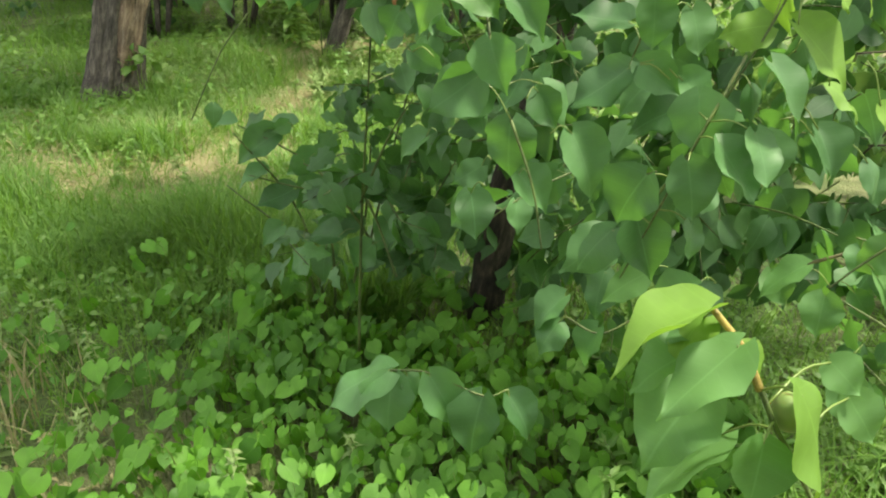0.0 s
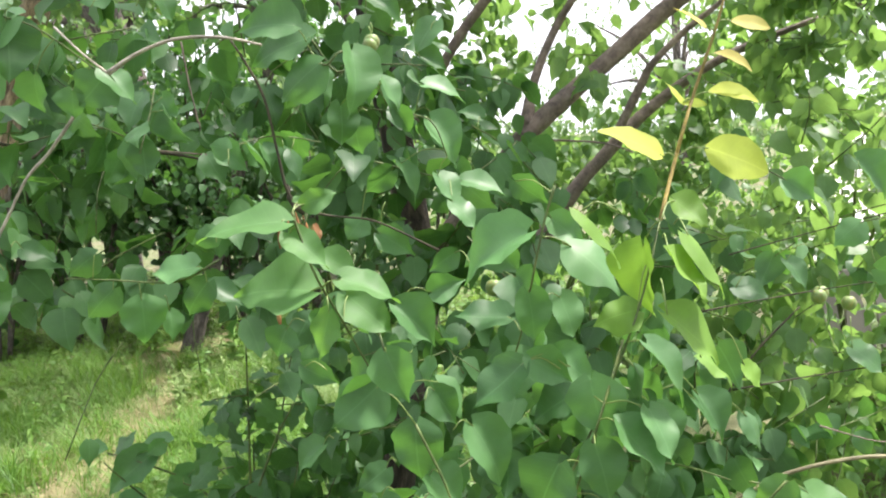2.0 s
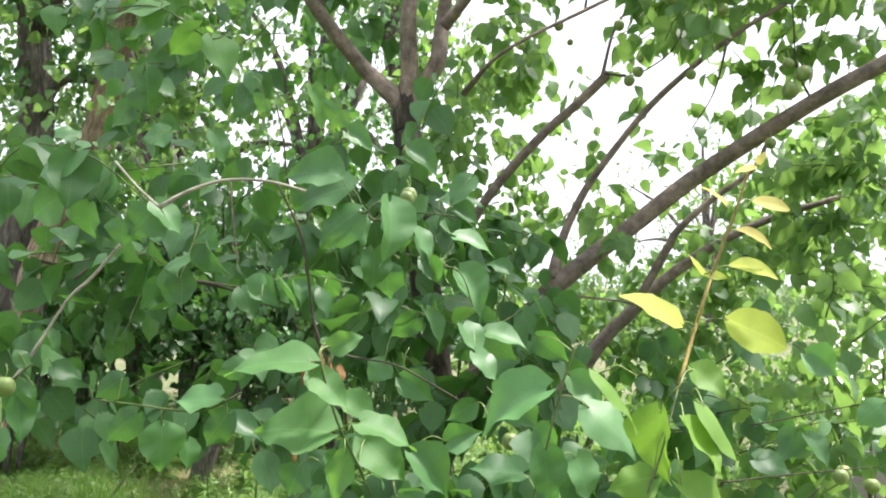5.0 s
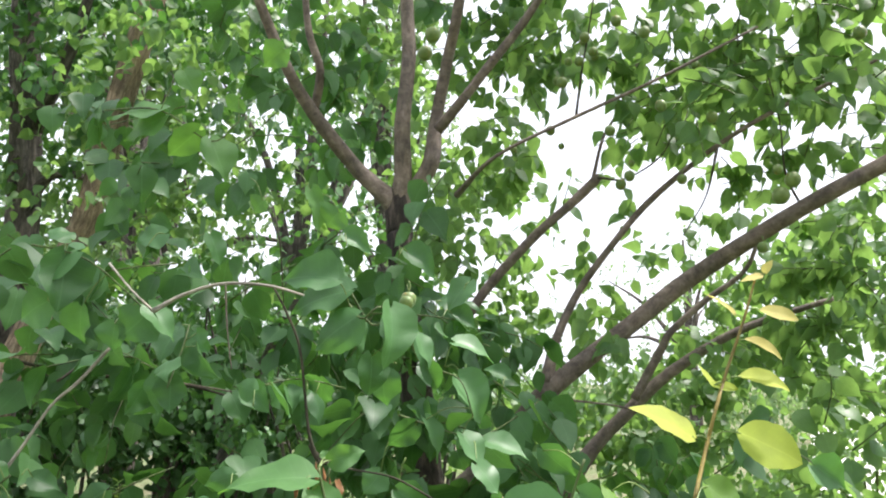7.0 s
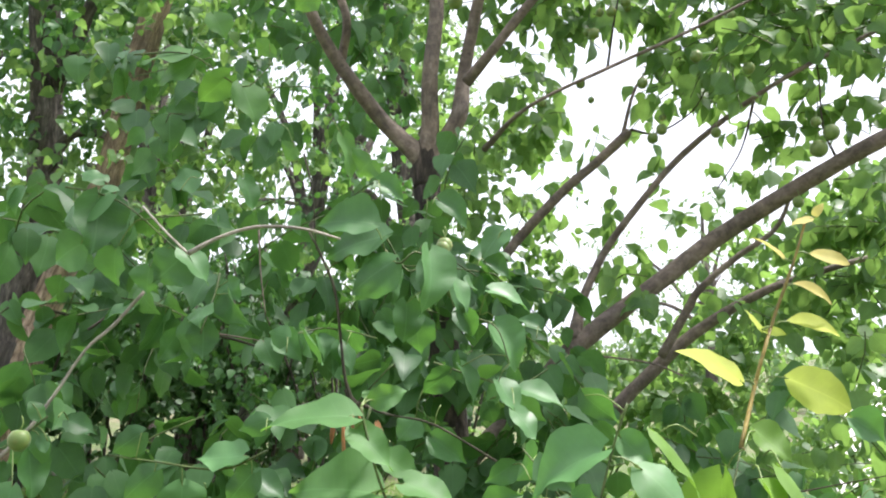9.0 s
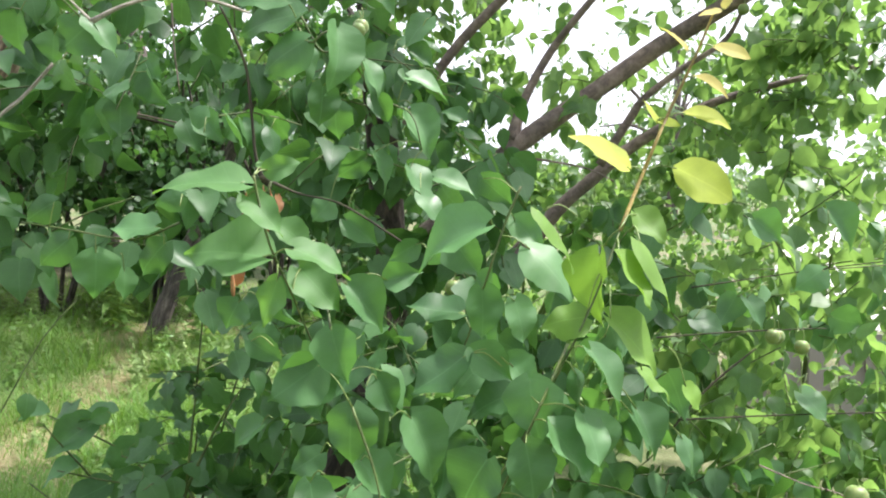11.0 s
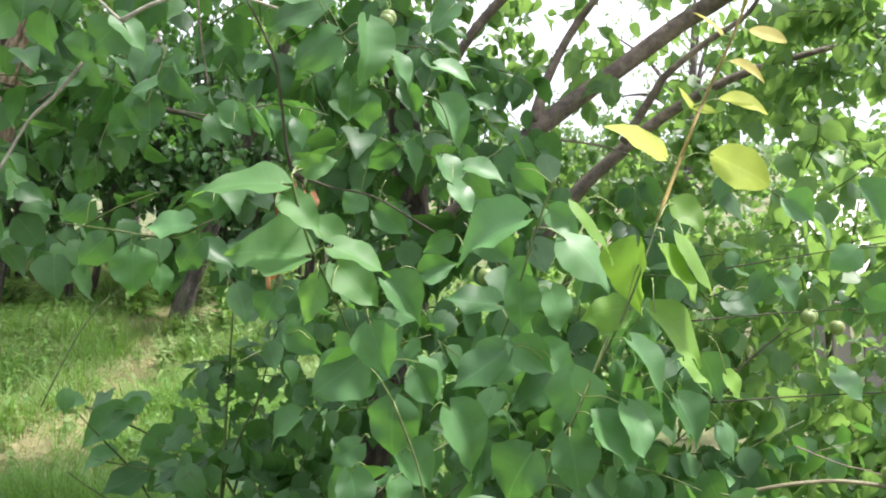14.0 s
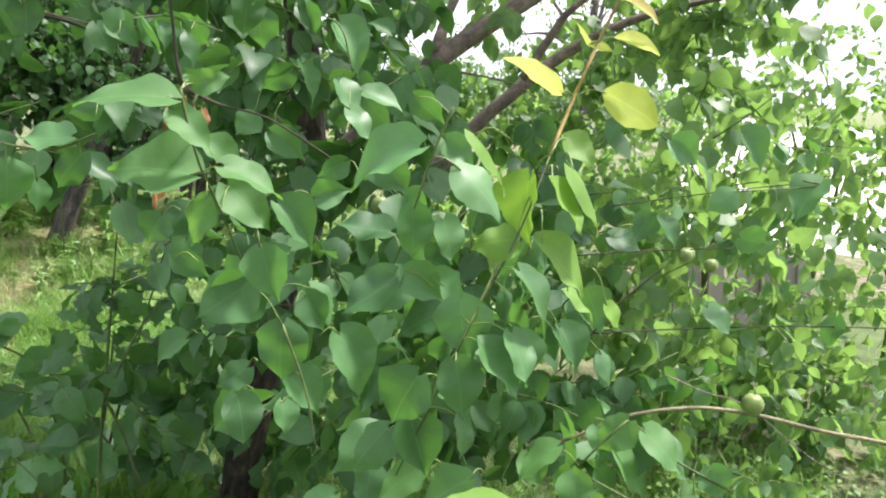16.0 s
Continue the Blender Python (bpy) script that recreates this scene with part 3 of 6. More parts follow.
limb(apricot, "limb", [(0.032, 2.530, 1.082, 0.0420), (0.060, 2.393, 1.181, 0.0295), (0.222, 2.393, 1.332, 0.0289), (0.339, 2.396, 1.476, 0.0295), (0.432, 2.395, 1.555, 0.0276), (0.605, 2.372, 1.689, 0.0261), (0.784, 2.328, 1.828, 0.0250), (0.984, 2.075, 1.971, 0.0222), (1.141, 1.901, 2.061, 0.0201), (1.223, 1.635, 2.119, 0.0157)], BARK)
limb(apricot, "branch", [(0.365, 2.395, 1.522, 0.0220), (0.397, 2.423, 1.641, 0.0131), (0.466, 2.417, 1.786, 0.0112), (0.552, 2.343, 1.914, 0.0097), (0.657, 2.318, 2.038, 0.0091), (0.783, 2.194, 2.145, 0.0067), (0.916, 2.124, 2.228, 0.0060), (1.102, 2.051, 2.317, 0.0048), (1.304, 1.926, 2.402, 0.0031)], BARK)
limb(apricot, "branch", [(0.067, 2.617, 1.565, 0.0160), (0.189, 2.578, 1.781, 0.0154), (0.346, 2.542, 1.961, 0.0154), (0.459, 2.521, 2.061, 0.0147), (0.537, 2.506, 2.136, 0.0154), (0.558, 2.502, 2.157, 0.0119)], BARK)
limb(apricot, "branch", [(0.537, 2.505, 2.140, 0.0060), (0.568, 2.484, 2.271, 0.0044), (0.615, 2.468, 2.357, 0.0038), (0.676, 2.441, 2.512, 0.0025)], BARK)
limb(apricot, "limb", [(0.468, 2.967, 1.106, 0.0400), (0.613, 2.929, 1.308, 0.0265), (0.724, 2.906, 1.423, 0.0234), (0.866, 2.878, 1.557, 0.0203), (1.089, 2.845, 1.696, 0.0156), (1.322, 2.821, 1.780, 0.0109), (1.595, 2.795, 1.856, 0.0084), (1.906, 2.766, 1.946, 0.0056)], BARK)
limb(apricot, "branch", [(0.704, 2.728, 1.474, 0.0160), (0.786, 2.700, 1.627, 0.0147), (0.822, 2.688, 1.691, 0.0125), (0.932, 2.668, 1.790, 0.0110), (1.060, 2.646, 1.889, 0.0079), (1.115, 2.621, 2.033, 0.0059)], BARK)
limb(apricot, "branch", [(0.112, 2.408, 2.072, 0.0100), (0.202, 2.141, 2.117, 0.0048), (0.410, 2.115, 2.219, 0.0048), (0.633, 2.088, 2.321, 0.0043), (0.886, 2.055, 2.453, 0.0032)], BARK)
limb(apricot, "branch", [(0.374, 2.358, 1.481, 0.0050), (0.459, 2.311, 1.474, 0.0033), (0.568, 2.308, 1.458, 0.0028), (0.645, 2.309, 1.427, 0.0022)], BARK)
limb(apricot, "branch", [(0.442, 1.364, 0.816, 0.0054), (0.513, 1.312, 0.876, 0.0027), (0.589, 1.307, 0.912, 0.0035), (0.704, 1.291, 0.936, 0.0035), (0.812, 1.272, 0.932, 0.0037), (0.919, 1.249, 0.915, 0.0037), (1.046, 1.224, 0.901, 0.0040), (1.262, 1.179, 0.869, 0.0043)], OLIVE_TWIG)
limb(apricot, "branch", [(0.675, 1.356, 0.970, 0.0019), (0.747, 1.338, 0.946, 0.0011), (0.818, 1.322, 0.929, 0.0011), (0.922, 1.288, 0.856, 0.0011), (1.005, 1.264, 0.813, 0.0009)], BARK)
limb(apricot, "branch", [(0.559, 1.438, 1.019, 0.0019), (0.737, 1.460, 1.026, 0.0014), (0.950, 1.427, 1.049, 0.0014), (1.143, 1.396, 1.061, 0.0012)], DARK_TWIG)
limb(apricot, "branch", [(0.505, 1.427, 1.168, 0.0019), (0.585, 1.416, 1.180, 0.0014), (0.685, 1.401, 1.193, 0.0014), (0.785, 1.385, 1.204, 0.0009)], DARK_TWIG)
limb(apricot, "branch", [(0.634, 1.625, 1.232, 0.0019), (0.769, 1.608, 1.261, 0.0013), (0.905, 1.590, 1.289, 0.0013), (1.052, 1.569, 1.316, 0.0011)], DARK_TWIG)
limb(apricot, "branch", [(0.636, 1.666, 0.935, 0.0025), (0.687, 1.671, 1.001, 0.0022), (0.737, 1.673, 1.051, 0.0025), (0.797, 1.673, 1.104, 0.0016)], DARK_TWIG)
limb(apricot, "twig", [(-0.502, 1.347, 1.710, 0.0022), (-0.448, 1.294, 1.663, 0.0018), (-0.412, 1.291, 1.630, 0.0024)], PALE_TWIG)
limb(apricot, "twig", [(-0.412, 1.291, 1.630, 0.0040), (-0.368, 1.292, 1.655, 0.0027), (-0.311, 1.292, 1.672, 0.0027), (-0.243, 1.291, 1.670, 0.0024), (-0.185, 1.289, 1.655, 0.0018)], PALE_TWIG)
limb(apricot, "twig", [(-0.525, 1.441, 1.582, 0.0030), (-0.573, 1.438, 1.524, 0.0031), (-0.614, 1.437, 1.485, 0.0027), (-0.659, 1.434, 1.412, 0.0031), (-0.702, 1.431, 1.349, 0.0034), (-0.765, 1.429, 1.288, 0.0038)], PALE_TWIG)
limb(apricot, "branch", [(-0.916, 1.947, 1.572, 0.0040), (-0.802, 1.944, 1.549, 0.0037), (-0.648, 1.941, 1.531, 0.0042), (-0.508, 1.938, 1.514, 0.0037), (-0.407, 1.935, 1.486, 0.0028)], DARK_TWIG)
limb(apricot, "branch", [(-0.774, 1.842, 1.526, 0.0030), (-0.696, 1.844, 1.569, 0.0022), (-0.565, 1.839, 1.533, 0.0022), (-0.396, 1.835, 1.504, 0.0018)], BARK)
limb(apricot, "branch", [(-0.240, 1.345, 1.672, 0.0018), (-0.222, 1.339, 1.640, 0.0022), (-0.197, 1.336, 1.582, 0.0025), (-0.185, 1.331, 1.506, 0.0025), (-0.177, 1.328, 1.448, 0.0029), (-0.163, 1.325, 1.407, 0.0038)], DARK_TWIG)
limb(apricot, "twig", [(-0.143, 1.176, 1.418, 0.0040), (-0.109, 1.324, 1.393, 0.0019), (-0.057, 1.323, 1.384, 0.0019), (-0.019, 1.321, 1.368, 0.0019), (0.053, 1.318, 1.326, 0.0022)], DARK_TWIG)
limb(apricot, "twig", [(-0.339, 1.444, 1.689, 0.0020), (-0.332, 1.440, 1.613, 0.0014), (-0.321, 1.436, 1.545, 0.0010)], BARK)
limb(apricot, "branch", [(-0.298, 1.653, 1.871, 0.0020), (-0.265, 1.548, 1.776, 0.0015), (-0.254, 1.541, 1.668, 0.0012)], DARK_TWIG)
for x, z, long, wide, lean in ((-0.194, 1.390, 0.045, 0.0036, -0.10), (-0.182, 1.398, 0.075, 0.0030, 0.05), (-0.168, 1.402, 0.085, 0.0040, 0.10), (-0.157, 1.396, 0.060, 0.0028, 0.16), (-0.146, 1.378, 0.035, 0.0024, 0.10), (-0.213, 1.262, 0.045, 0.0036, 0.06)):
    depth = 1.352
    limb(apricot, "splinter", [(x, depth, z, wide * 0.15), (x + lean * long * 0.35, depth + 0.002, z - long * 0.3, wide * 0.9), (x + lean * long * 0.75, depth + 0.004, z - long * 0.7, wide), (x + lean * long, depth + 0.006, z - long, wide * 0.4)], TORN_WOOD, 7, 0.16)
limb(apricot, "branch", [(0.451, 2.054, 2.039, 0.0040), (0.609, 2.376, 2.119, 0.0030), (0.709, 2.361, 2.184, 0.0024), (0.758, 2.344, 2.282, 0.0018)], DARK_TWIG)
limb(apricot, "branch", [(0.450, 2.308, 2.284, 0.0040), (0.466, 2.288, 2.413, 0.0029), (0.482, 2.272, 2.509, 0.0023), (0.498, 2.254, 2.622, 0.0018)], DARK_TWIG)
limb(apricot, "branch", [(1.054, 2.220, 2.002, 0.0040), (0.963, 2.113, 2.070, 0.0027), (0.947, 2.093, 2.203, 0.0021), (0.917, 2.077, 2.321, 0.0016)], DARK_TWIG)
limb(apricot, "branch", [(0.751, 2.028, 2.113, 0.0040), (0.723, 2.048, 1.992, 0.0021), (0.666, 2.066, 1.894, 0.0015)], DARK_TWIG)
limb(apricot, "knot", [(-0.177, 1.337, 1.429, 0.0022), (-0.167, 1.336, 1.415, 0.0053), (-0.161, 1.335, 1.408, 0.0053), (-0.153, 1.335, 1.398, 0.0026)], DARK_TWIG)
# leaves that can be told apart, between the front shoots
spray(apricot, (0.031, 1.467, 1.127), (0.09, 0.08, 0.08), 9, 0.072, LEAF, single=True)
spray(apricot, (0.148, 1.456, 1.137), (0.06, 0.06, 0.06), 9, 0.072, LEAF, single=True)
spray(apricot, (0.086, 1.396, 0.978), (0.10, 0.08, 0.06), 9, 0.072, LEAF, single=True)
spray(apricot, (0.476, 1.478, 1.155), (0.08, 0.08, 0.08), 9, 0.072, LEAF, single=True)
spray(apricot, (0.222, 1.283, 0.978), (0.08, 0.06, 0.04), 9, 0.072, LEAF, single=True)
spray(apricot, (-0.301, 1.682, 1.471), (0.14, 0.11, 0.08), 9, 0.072, LEAF, single=True)
spray(apricot, (-0.592, 1.710, 1.472), (0.10, 0.10, 0.10), 9, 0.072, LEAF, single=True)
spray(apricot, (-0.493, 1.714, 1.612), (0.13, 0.11, 0.10), 9, 0.072, LEAF, single=True)
spray(apricot, (-0.182, 1.539, 1.146), (0.06, 0.06, 0.06), 9, 0.072, LEAF, single=True)
# leaves farther in
spray(apricot, (-0.076, 1.909, 0.905), (0.19, 0.17, 0.14), 58, 0.07, LEAF_MASS)
spray(apricot, (0.165, 1.686, 0.918), (0.17, 0.14, 0.12), 62, 0.07, LEAF_MASS)
spray(apricot, (0.363, 1.567, 0.929), (0.15, 0.12, 0.10), 68, 0.074, LEAF_MASS)
spray(apricot, (0.042, 1.915, 1.084), (0.21, 0.17, 0.14), 74, 0.074, LEAF_MASS)
spray(apricot, (0.298, 1.891, 1.084), (0.18, 0.16, 0.14), 68, 0.074, LEAF_MASS)
spray(apricot, (0.232, 1.666, 0.780), (0.23, 0.15, 0.07), 37, 0.074, LEAF_MASS)
spray(apricot, (-0.184, 2.071, 1.429), (0.18, 0.17, 0.16), 50, 0.074, LEAF_MASS)
spray(apricot, (0.033, 2.051, 1.429), (0.15, 0.16, 0.18), 60, 0.074, LEAF_MASS)
spray(apricot, (0.159, 2.364, 1.655), (0.14, 0.15, 0.16), 50, 0.074, LEAF_MASS)
spray(apricot, (-0.078, 2.191, 1.725), (0.16, 0.16, 0.16), 50, 0.074, LEAF_MASS)
spray(apricot, (-0.334, 2.204, 1.612), (0.19, 0.19, 0.19), 27, 0.074, LEAF_MASS)
spray(apricot, (0.201, 2.129, 1.355), (0.11, 0.10, 0.09), 36, 0.074, LEAF_MASS)
spray(apricot, (0.718, 1.961, 1.170), (0.15, 0.17, 0.19), 93, 0.07, LEAF_MASS)
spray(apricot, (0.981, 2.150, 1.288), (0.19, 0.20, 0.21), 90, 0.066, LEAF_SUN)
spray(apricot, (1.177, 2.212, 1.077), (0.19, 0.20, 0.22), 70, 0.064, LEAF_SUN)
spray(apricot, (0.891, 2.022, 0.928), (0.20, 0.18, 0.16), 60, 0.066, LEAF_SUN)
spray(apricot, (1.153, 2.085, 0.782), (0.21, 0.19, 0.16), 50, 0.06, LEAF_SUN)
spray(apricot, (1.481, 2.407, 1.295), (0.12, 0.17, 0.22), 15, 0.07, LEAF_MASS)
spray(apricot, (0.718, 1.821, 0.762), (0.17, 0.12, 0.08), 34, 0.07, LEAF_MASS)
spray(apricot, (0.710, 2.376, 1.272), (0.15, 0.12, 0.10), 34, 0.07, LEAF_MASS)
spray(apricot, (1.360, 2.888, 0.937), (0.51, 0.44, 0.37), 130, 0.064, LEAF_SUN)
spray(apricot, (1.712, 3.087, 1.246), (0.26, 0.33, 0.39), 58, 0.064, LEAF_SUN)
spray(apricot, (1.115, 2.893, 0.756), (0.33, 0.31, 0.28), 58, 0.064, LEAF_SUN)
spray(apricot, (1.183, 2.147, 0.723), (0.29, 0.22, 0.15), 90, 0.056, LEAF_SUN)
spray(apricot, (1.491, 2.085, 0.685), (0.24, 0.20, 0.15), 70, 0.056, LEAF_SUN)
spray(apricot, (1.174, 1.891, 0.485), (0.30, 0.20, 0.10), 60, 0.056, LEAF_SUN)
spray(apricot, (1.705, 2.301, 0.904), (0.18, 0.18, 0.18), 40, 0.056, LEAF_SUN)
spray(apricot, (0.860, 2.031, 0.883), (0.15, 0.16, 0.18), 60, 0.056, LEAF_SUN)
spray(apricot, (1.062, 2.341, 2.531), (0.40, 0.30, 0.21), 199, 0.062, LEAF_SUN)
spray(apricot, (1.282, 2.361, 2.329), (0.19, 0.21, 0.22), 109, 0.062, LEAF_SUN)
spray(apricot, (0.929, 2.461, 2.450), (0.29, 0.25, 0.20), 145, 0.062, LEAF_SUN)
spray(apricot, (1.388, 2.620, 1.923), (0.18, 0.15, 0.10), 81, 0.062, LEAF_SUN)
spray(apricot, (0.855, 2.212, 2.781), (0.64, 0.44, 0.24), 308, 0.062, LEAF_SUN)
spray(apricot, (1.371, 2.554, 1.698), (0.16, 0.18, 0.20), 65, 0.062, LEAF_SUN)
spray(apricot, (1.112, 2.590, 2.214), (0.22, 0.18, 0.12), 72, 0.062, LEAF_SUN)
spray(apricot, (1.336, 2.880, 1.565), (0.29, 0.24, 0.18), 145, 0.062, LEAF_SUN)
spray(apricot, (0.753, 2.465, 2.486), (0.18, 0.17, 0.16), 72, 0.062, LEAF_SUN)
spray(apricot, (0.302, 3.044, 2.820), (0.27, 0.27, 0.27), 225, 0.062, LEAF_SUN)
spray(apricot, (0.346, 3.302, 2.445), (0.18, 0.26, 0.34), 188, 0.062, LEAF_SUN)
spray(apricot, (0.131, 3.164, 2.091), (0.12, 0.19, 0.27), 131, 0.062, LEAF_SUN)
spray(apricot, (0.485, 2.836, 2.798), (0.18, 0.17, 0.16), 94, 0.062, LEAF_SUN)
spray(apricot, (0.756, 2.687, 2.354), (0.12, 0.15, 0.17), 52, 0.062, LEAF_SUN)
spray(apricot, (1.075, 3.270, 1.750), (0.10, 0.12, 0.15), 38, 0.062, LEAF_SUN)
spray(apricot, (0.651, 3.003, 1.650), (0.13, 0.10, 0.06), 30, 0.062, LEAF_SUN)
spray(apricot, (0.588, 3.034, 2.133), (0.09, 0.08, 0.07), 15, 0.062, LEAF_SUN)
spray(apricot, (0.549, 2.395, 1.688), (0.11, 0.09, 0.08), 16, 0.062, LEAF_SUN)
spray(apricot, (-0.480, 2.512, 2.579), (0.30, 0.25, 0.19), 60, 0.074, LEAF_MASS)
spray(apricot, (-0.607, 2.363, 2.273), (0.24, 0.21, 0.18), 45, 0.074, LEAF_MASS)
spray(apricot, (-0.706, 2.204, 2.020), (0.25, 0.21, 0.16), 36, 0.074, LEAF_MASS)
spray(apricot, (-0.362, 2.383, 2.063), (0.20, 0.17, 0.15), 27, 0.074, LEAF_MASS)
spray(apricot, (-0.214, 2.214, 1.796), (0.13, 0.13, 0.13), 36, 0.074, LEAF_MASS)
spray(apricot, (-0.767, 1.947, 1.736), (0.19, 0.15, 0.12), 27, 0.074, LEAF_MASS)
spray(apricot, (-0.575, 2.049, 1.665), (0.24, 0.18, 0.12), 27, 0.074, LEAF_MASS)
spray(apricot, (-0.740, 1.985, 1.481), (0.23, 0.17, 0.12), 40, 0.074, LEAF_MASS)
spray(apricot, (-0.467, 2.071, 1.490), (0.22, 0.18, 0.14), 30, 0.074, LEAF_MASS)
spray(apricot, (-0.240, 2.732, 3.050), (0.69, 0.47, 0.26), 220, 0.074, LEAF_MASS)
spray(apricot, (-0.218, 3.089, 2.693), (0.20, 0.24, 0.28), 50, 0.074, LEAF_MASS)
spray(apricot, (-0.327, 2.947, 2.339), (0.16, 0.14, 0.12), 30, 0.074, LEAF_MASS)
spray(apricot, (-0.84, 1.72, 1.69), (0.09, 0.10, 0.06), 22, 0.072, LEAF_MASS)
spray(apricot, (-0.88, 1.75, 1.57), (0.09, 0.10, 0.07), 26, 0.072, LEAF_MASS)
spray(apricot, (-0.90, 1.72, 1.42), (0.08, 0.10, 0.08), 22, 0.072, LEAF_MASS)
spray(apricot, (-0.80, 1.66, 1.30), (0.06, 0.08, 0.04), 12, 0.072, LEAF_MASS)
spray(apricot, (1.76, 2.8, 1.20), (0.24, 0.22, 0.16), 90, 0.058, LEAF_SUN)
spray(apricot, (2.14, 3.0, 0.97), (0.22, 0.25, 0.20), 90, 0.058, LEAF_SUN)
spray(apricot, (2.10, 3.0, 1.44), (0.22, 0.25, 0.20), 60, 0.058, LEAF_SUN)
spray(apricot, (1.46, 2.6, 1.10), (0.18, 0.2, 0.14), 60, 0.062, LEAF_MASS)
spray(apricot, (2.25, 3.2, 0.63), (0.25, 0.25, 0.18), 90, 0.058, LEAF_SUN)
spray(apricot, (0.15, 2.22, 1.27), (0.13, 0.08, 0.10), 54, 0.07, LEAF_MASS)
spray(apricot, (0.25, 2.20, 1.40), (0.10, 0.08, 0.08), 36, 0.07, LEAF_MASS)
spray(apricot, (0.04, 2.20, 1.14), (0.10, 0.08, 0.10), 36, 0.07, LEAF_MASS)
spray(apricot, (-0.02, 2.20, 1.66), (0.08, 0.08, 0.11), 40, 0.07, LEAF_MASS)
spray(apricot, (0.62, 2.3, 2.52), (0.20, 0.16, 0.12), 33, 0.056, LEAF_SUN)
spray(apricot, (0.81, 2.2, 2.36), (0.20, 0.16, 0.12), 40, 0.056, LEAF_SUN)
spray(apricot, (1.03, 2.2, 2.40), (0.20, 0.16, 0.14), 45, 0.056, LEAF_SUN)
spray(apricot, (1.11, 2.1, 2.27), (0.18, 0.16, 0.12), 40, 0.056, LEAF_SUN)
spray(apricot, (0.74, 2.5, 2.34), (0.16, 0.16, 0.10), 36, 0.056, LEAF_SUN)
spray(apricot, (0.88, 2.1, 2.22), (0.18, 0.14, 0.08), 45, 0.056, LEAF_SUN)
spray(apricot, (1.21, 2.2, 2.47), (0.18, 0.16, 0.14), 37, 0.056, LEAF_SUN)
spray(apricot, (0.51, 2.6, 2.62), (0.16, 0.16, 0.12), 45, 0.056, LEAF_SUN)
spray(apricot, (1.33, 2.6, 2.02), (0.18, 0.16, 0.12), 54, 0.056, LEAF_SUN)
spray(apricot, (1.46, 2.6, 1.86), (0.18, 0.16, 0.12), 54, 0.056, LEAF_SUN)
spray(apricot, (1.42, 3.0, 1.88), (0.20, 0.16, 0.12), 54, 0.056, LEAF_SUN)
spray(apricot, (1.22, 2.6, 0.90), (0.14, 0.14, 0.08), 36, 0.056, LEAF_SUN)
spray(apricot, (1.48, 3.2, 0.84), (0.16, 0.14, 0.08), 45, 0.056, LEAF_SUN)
# the crown overhead: 16 unseen sprays, added above the view to cast shade
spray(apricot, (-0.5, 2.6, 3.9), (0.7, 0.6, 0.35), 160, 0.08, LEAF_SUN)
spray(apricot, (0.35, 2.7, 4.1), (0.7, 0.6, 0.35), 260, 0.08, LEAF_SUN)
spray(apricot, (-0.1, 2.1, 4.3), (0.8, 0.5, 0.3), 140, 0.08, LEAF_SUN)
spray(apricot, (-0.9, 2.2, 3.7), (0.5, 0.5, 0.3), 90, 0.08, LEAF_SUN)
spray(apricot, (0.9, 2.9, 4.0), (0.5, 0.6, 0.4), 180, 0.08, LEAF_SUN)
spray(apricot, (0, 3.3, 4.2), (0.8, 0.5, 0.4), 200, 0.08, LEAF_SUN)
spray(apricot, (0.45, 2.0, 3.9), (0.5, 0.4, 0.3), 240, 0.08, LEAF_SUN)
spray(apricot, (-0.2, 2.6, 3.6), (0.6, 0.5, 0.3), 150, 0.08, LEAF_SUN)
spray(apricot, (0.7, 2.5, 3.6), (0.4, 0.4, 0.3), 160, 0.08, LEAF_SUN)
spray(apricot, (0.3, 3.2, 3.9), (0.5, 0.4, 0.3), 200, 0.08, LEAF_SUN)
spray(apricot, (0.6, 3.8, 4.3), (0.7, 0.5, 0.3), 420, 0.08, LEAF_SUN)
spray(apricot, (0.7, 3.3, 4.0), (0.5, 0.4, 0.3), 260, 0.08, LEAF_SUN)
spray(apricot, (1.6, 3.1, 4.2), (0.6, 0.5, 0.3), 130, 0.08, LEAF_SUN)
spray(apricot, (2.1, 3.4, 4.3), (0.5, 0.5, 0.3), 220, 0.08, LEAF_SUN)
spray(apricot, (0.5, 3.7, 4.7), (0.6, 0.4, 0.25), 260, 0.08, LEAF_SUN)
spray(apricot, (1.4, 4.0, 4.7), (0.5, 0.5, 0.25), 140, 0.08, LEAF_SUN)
spray(apricot, (-0.625, 1.893, 1.253), (0.16, 0.12, 0.07), 40, 0.072, LEAF_MASS)
spray(apricot, (-0.406, 1.971, 1.227), (0.19, 0.13, 0.06), 36, 0.072, LEAF_MASS)
spray(apricot, (-0.658, 1.788, 1.173), (0.09, 0.07, 0.06), 20, 0.072, LEAF_MASS)
spray(apricot, (-0.695, 2.130, 1.539), (0.22, 0.19, 0.16), 40, 0.072, LEAF_MASS)
spray(apricot, (-0.357, 2.069, 0.645), (0.13, 0.11, 0.09), 50, 0.074, LEAF_MASS)
spray(apricot, (-0.147, 2.164, 0.784), (0.18, 0.16, 0.13), 50, 0.074, LEAF_MASS)
spray(apricot, (0.268, 1.905, 0.821), (0.19, 0.16, 0.13), 60, 0.074, LEAF_MASS)
spray(apricot, (0.393, 1.744, 0.678), (0.18, 0.13, 0.07), 50, 0.074, LEAF_MASS)
spray(apricot, (0.657, 1.925, 0.746), (0.15, 0.15, 0.15), 80, 0.074, LEAF_MASS)
spray(apricot, (0.682, 1.725, 0.551), (0.12, 0.12, 0.11), 50, 0.074, LEAF_MASS)
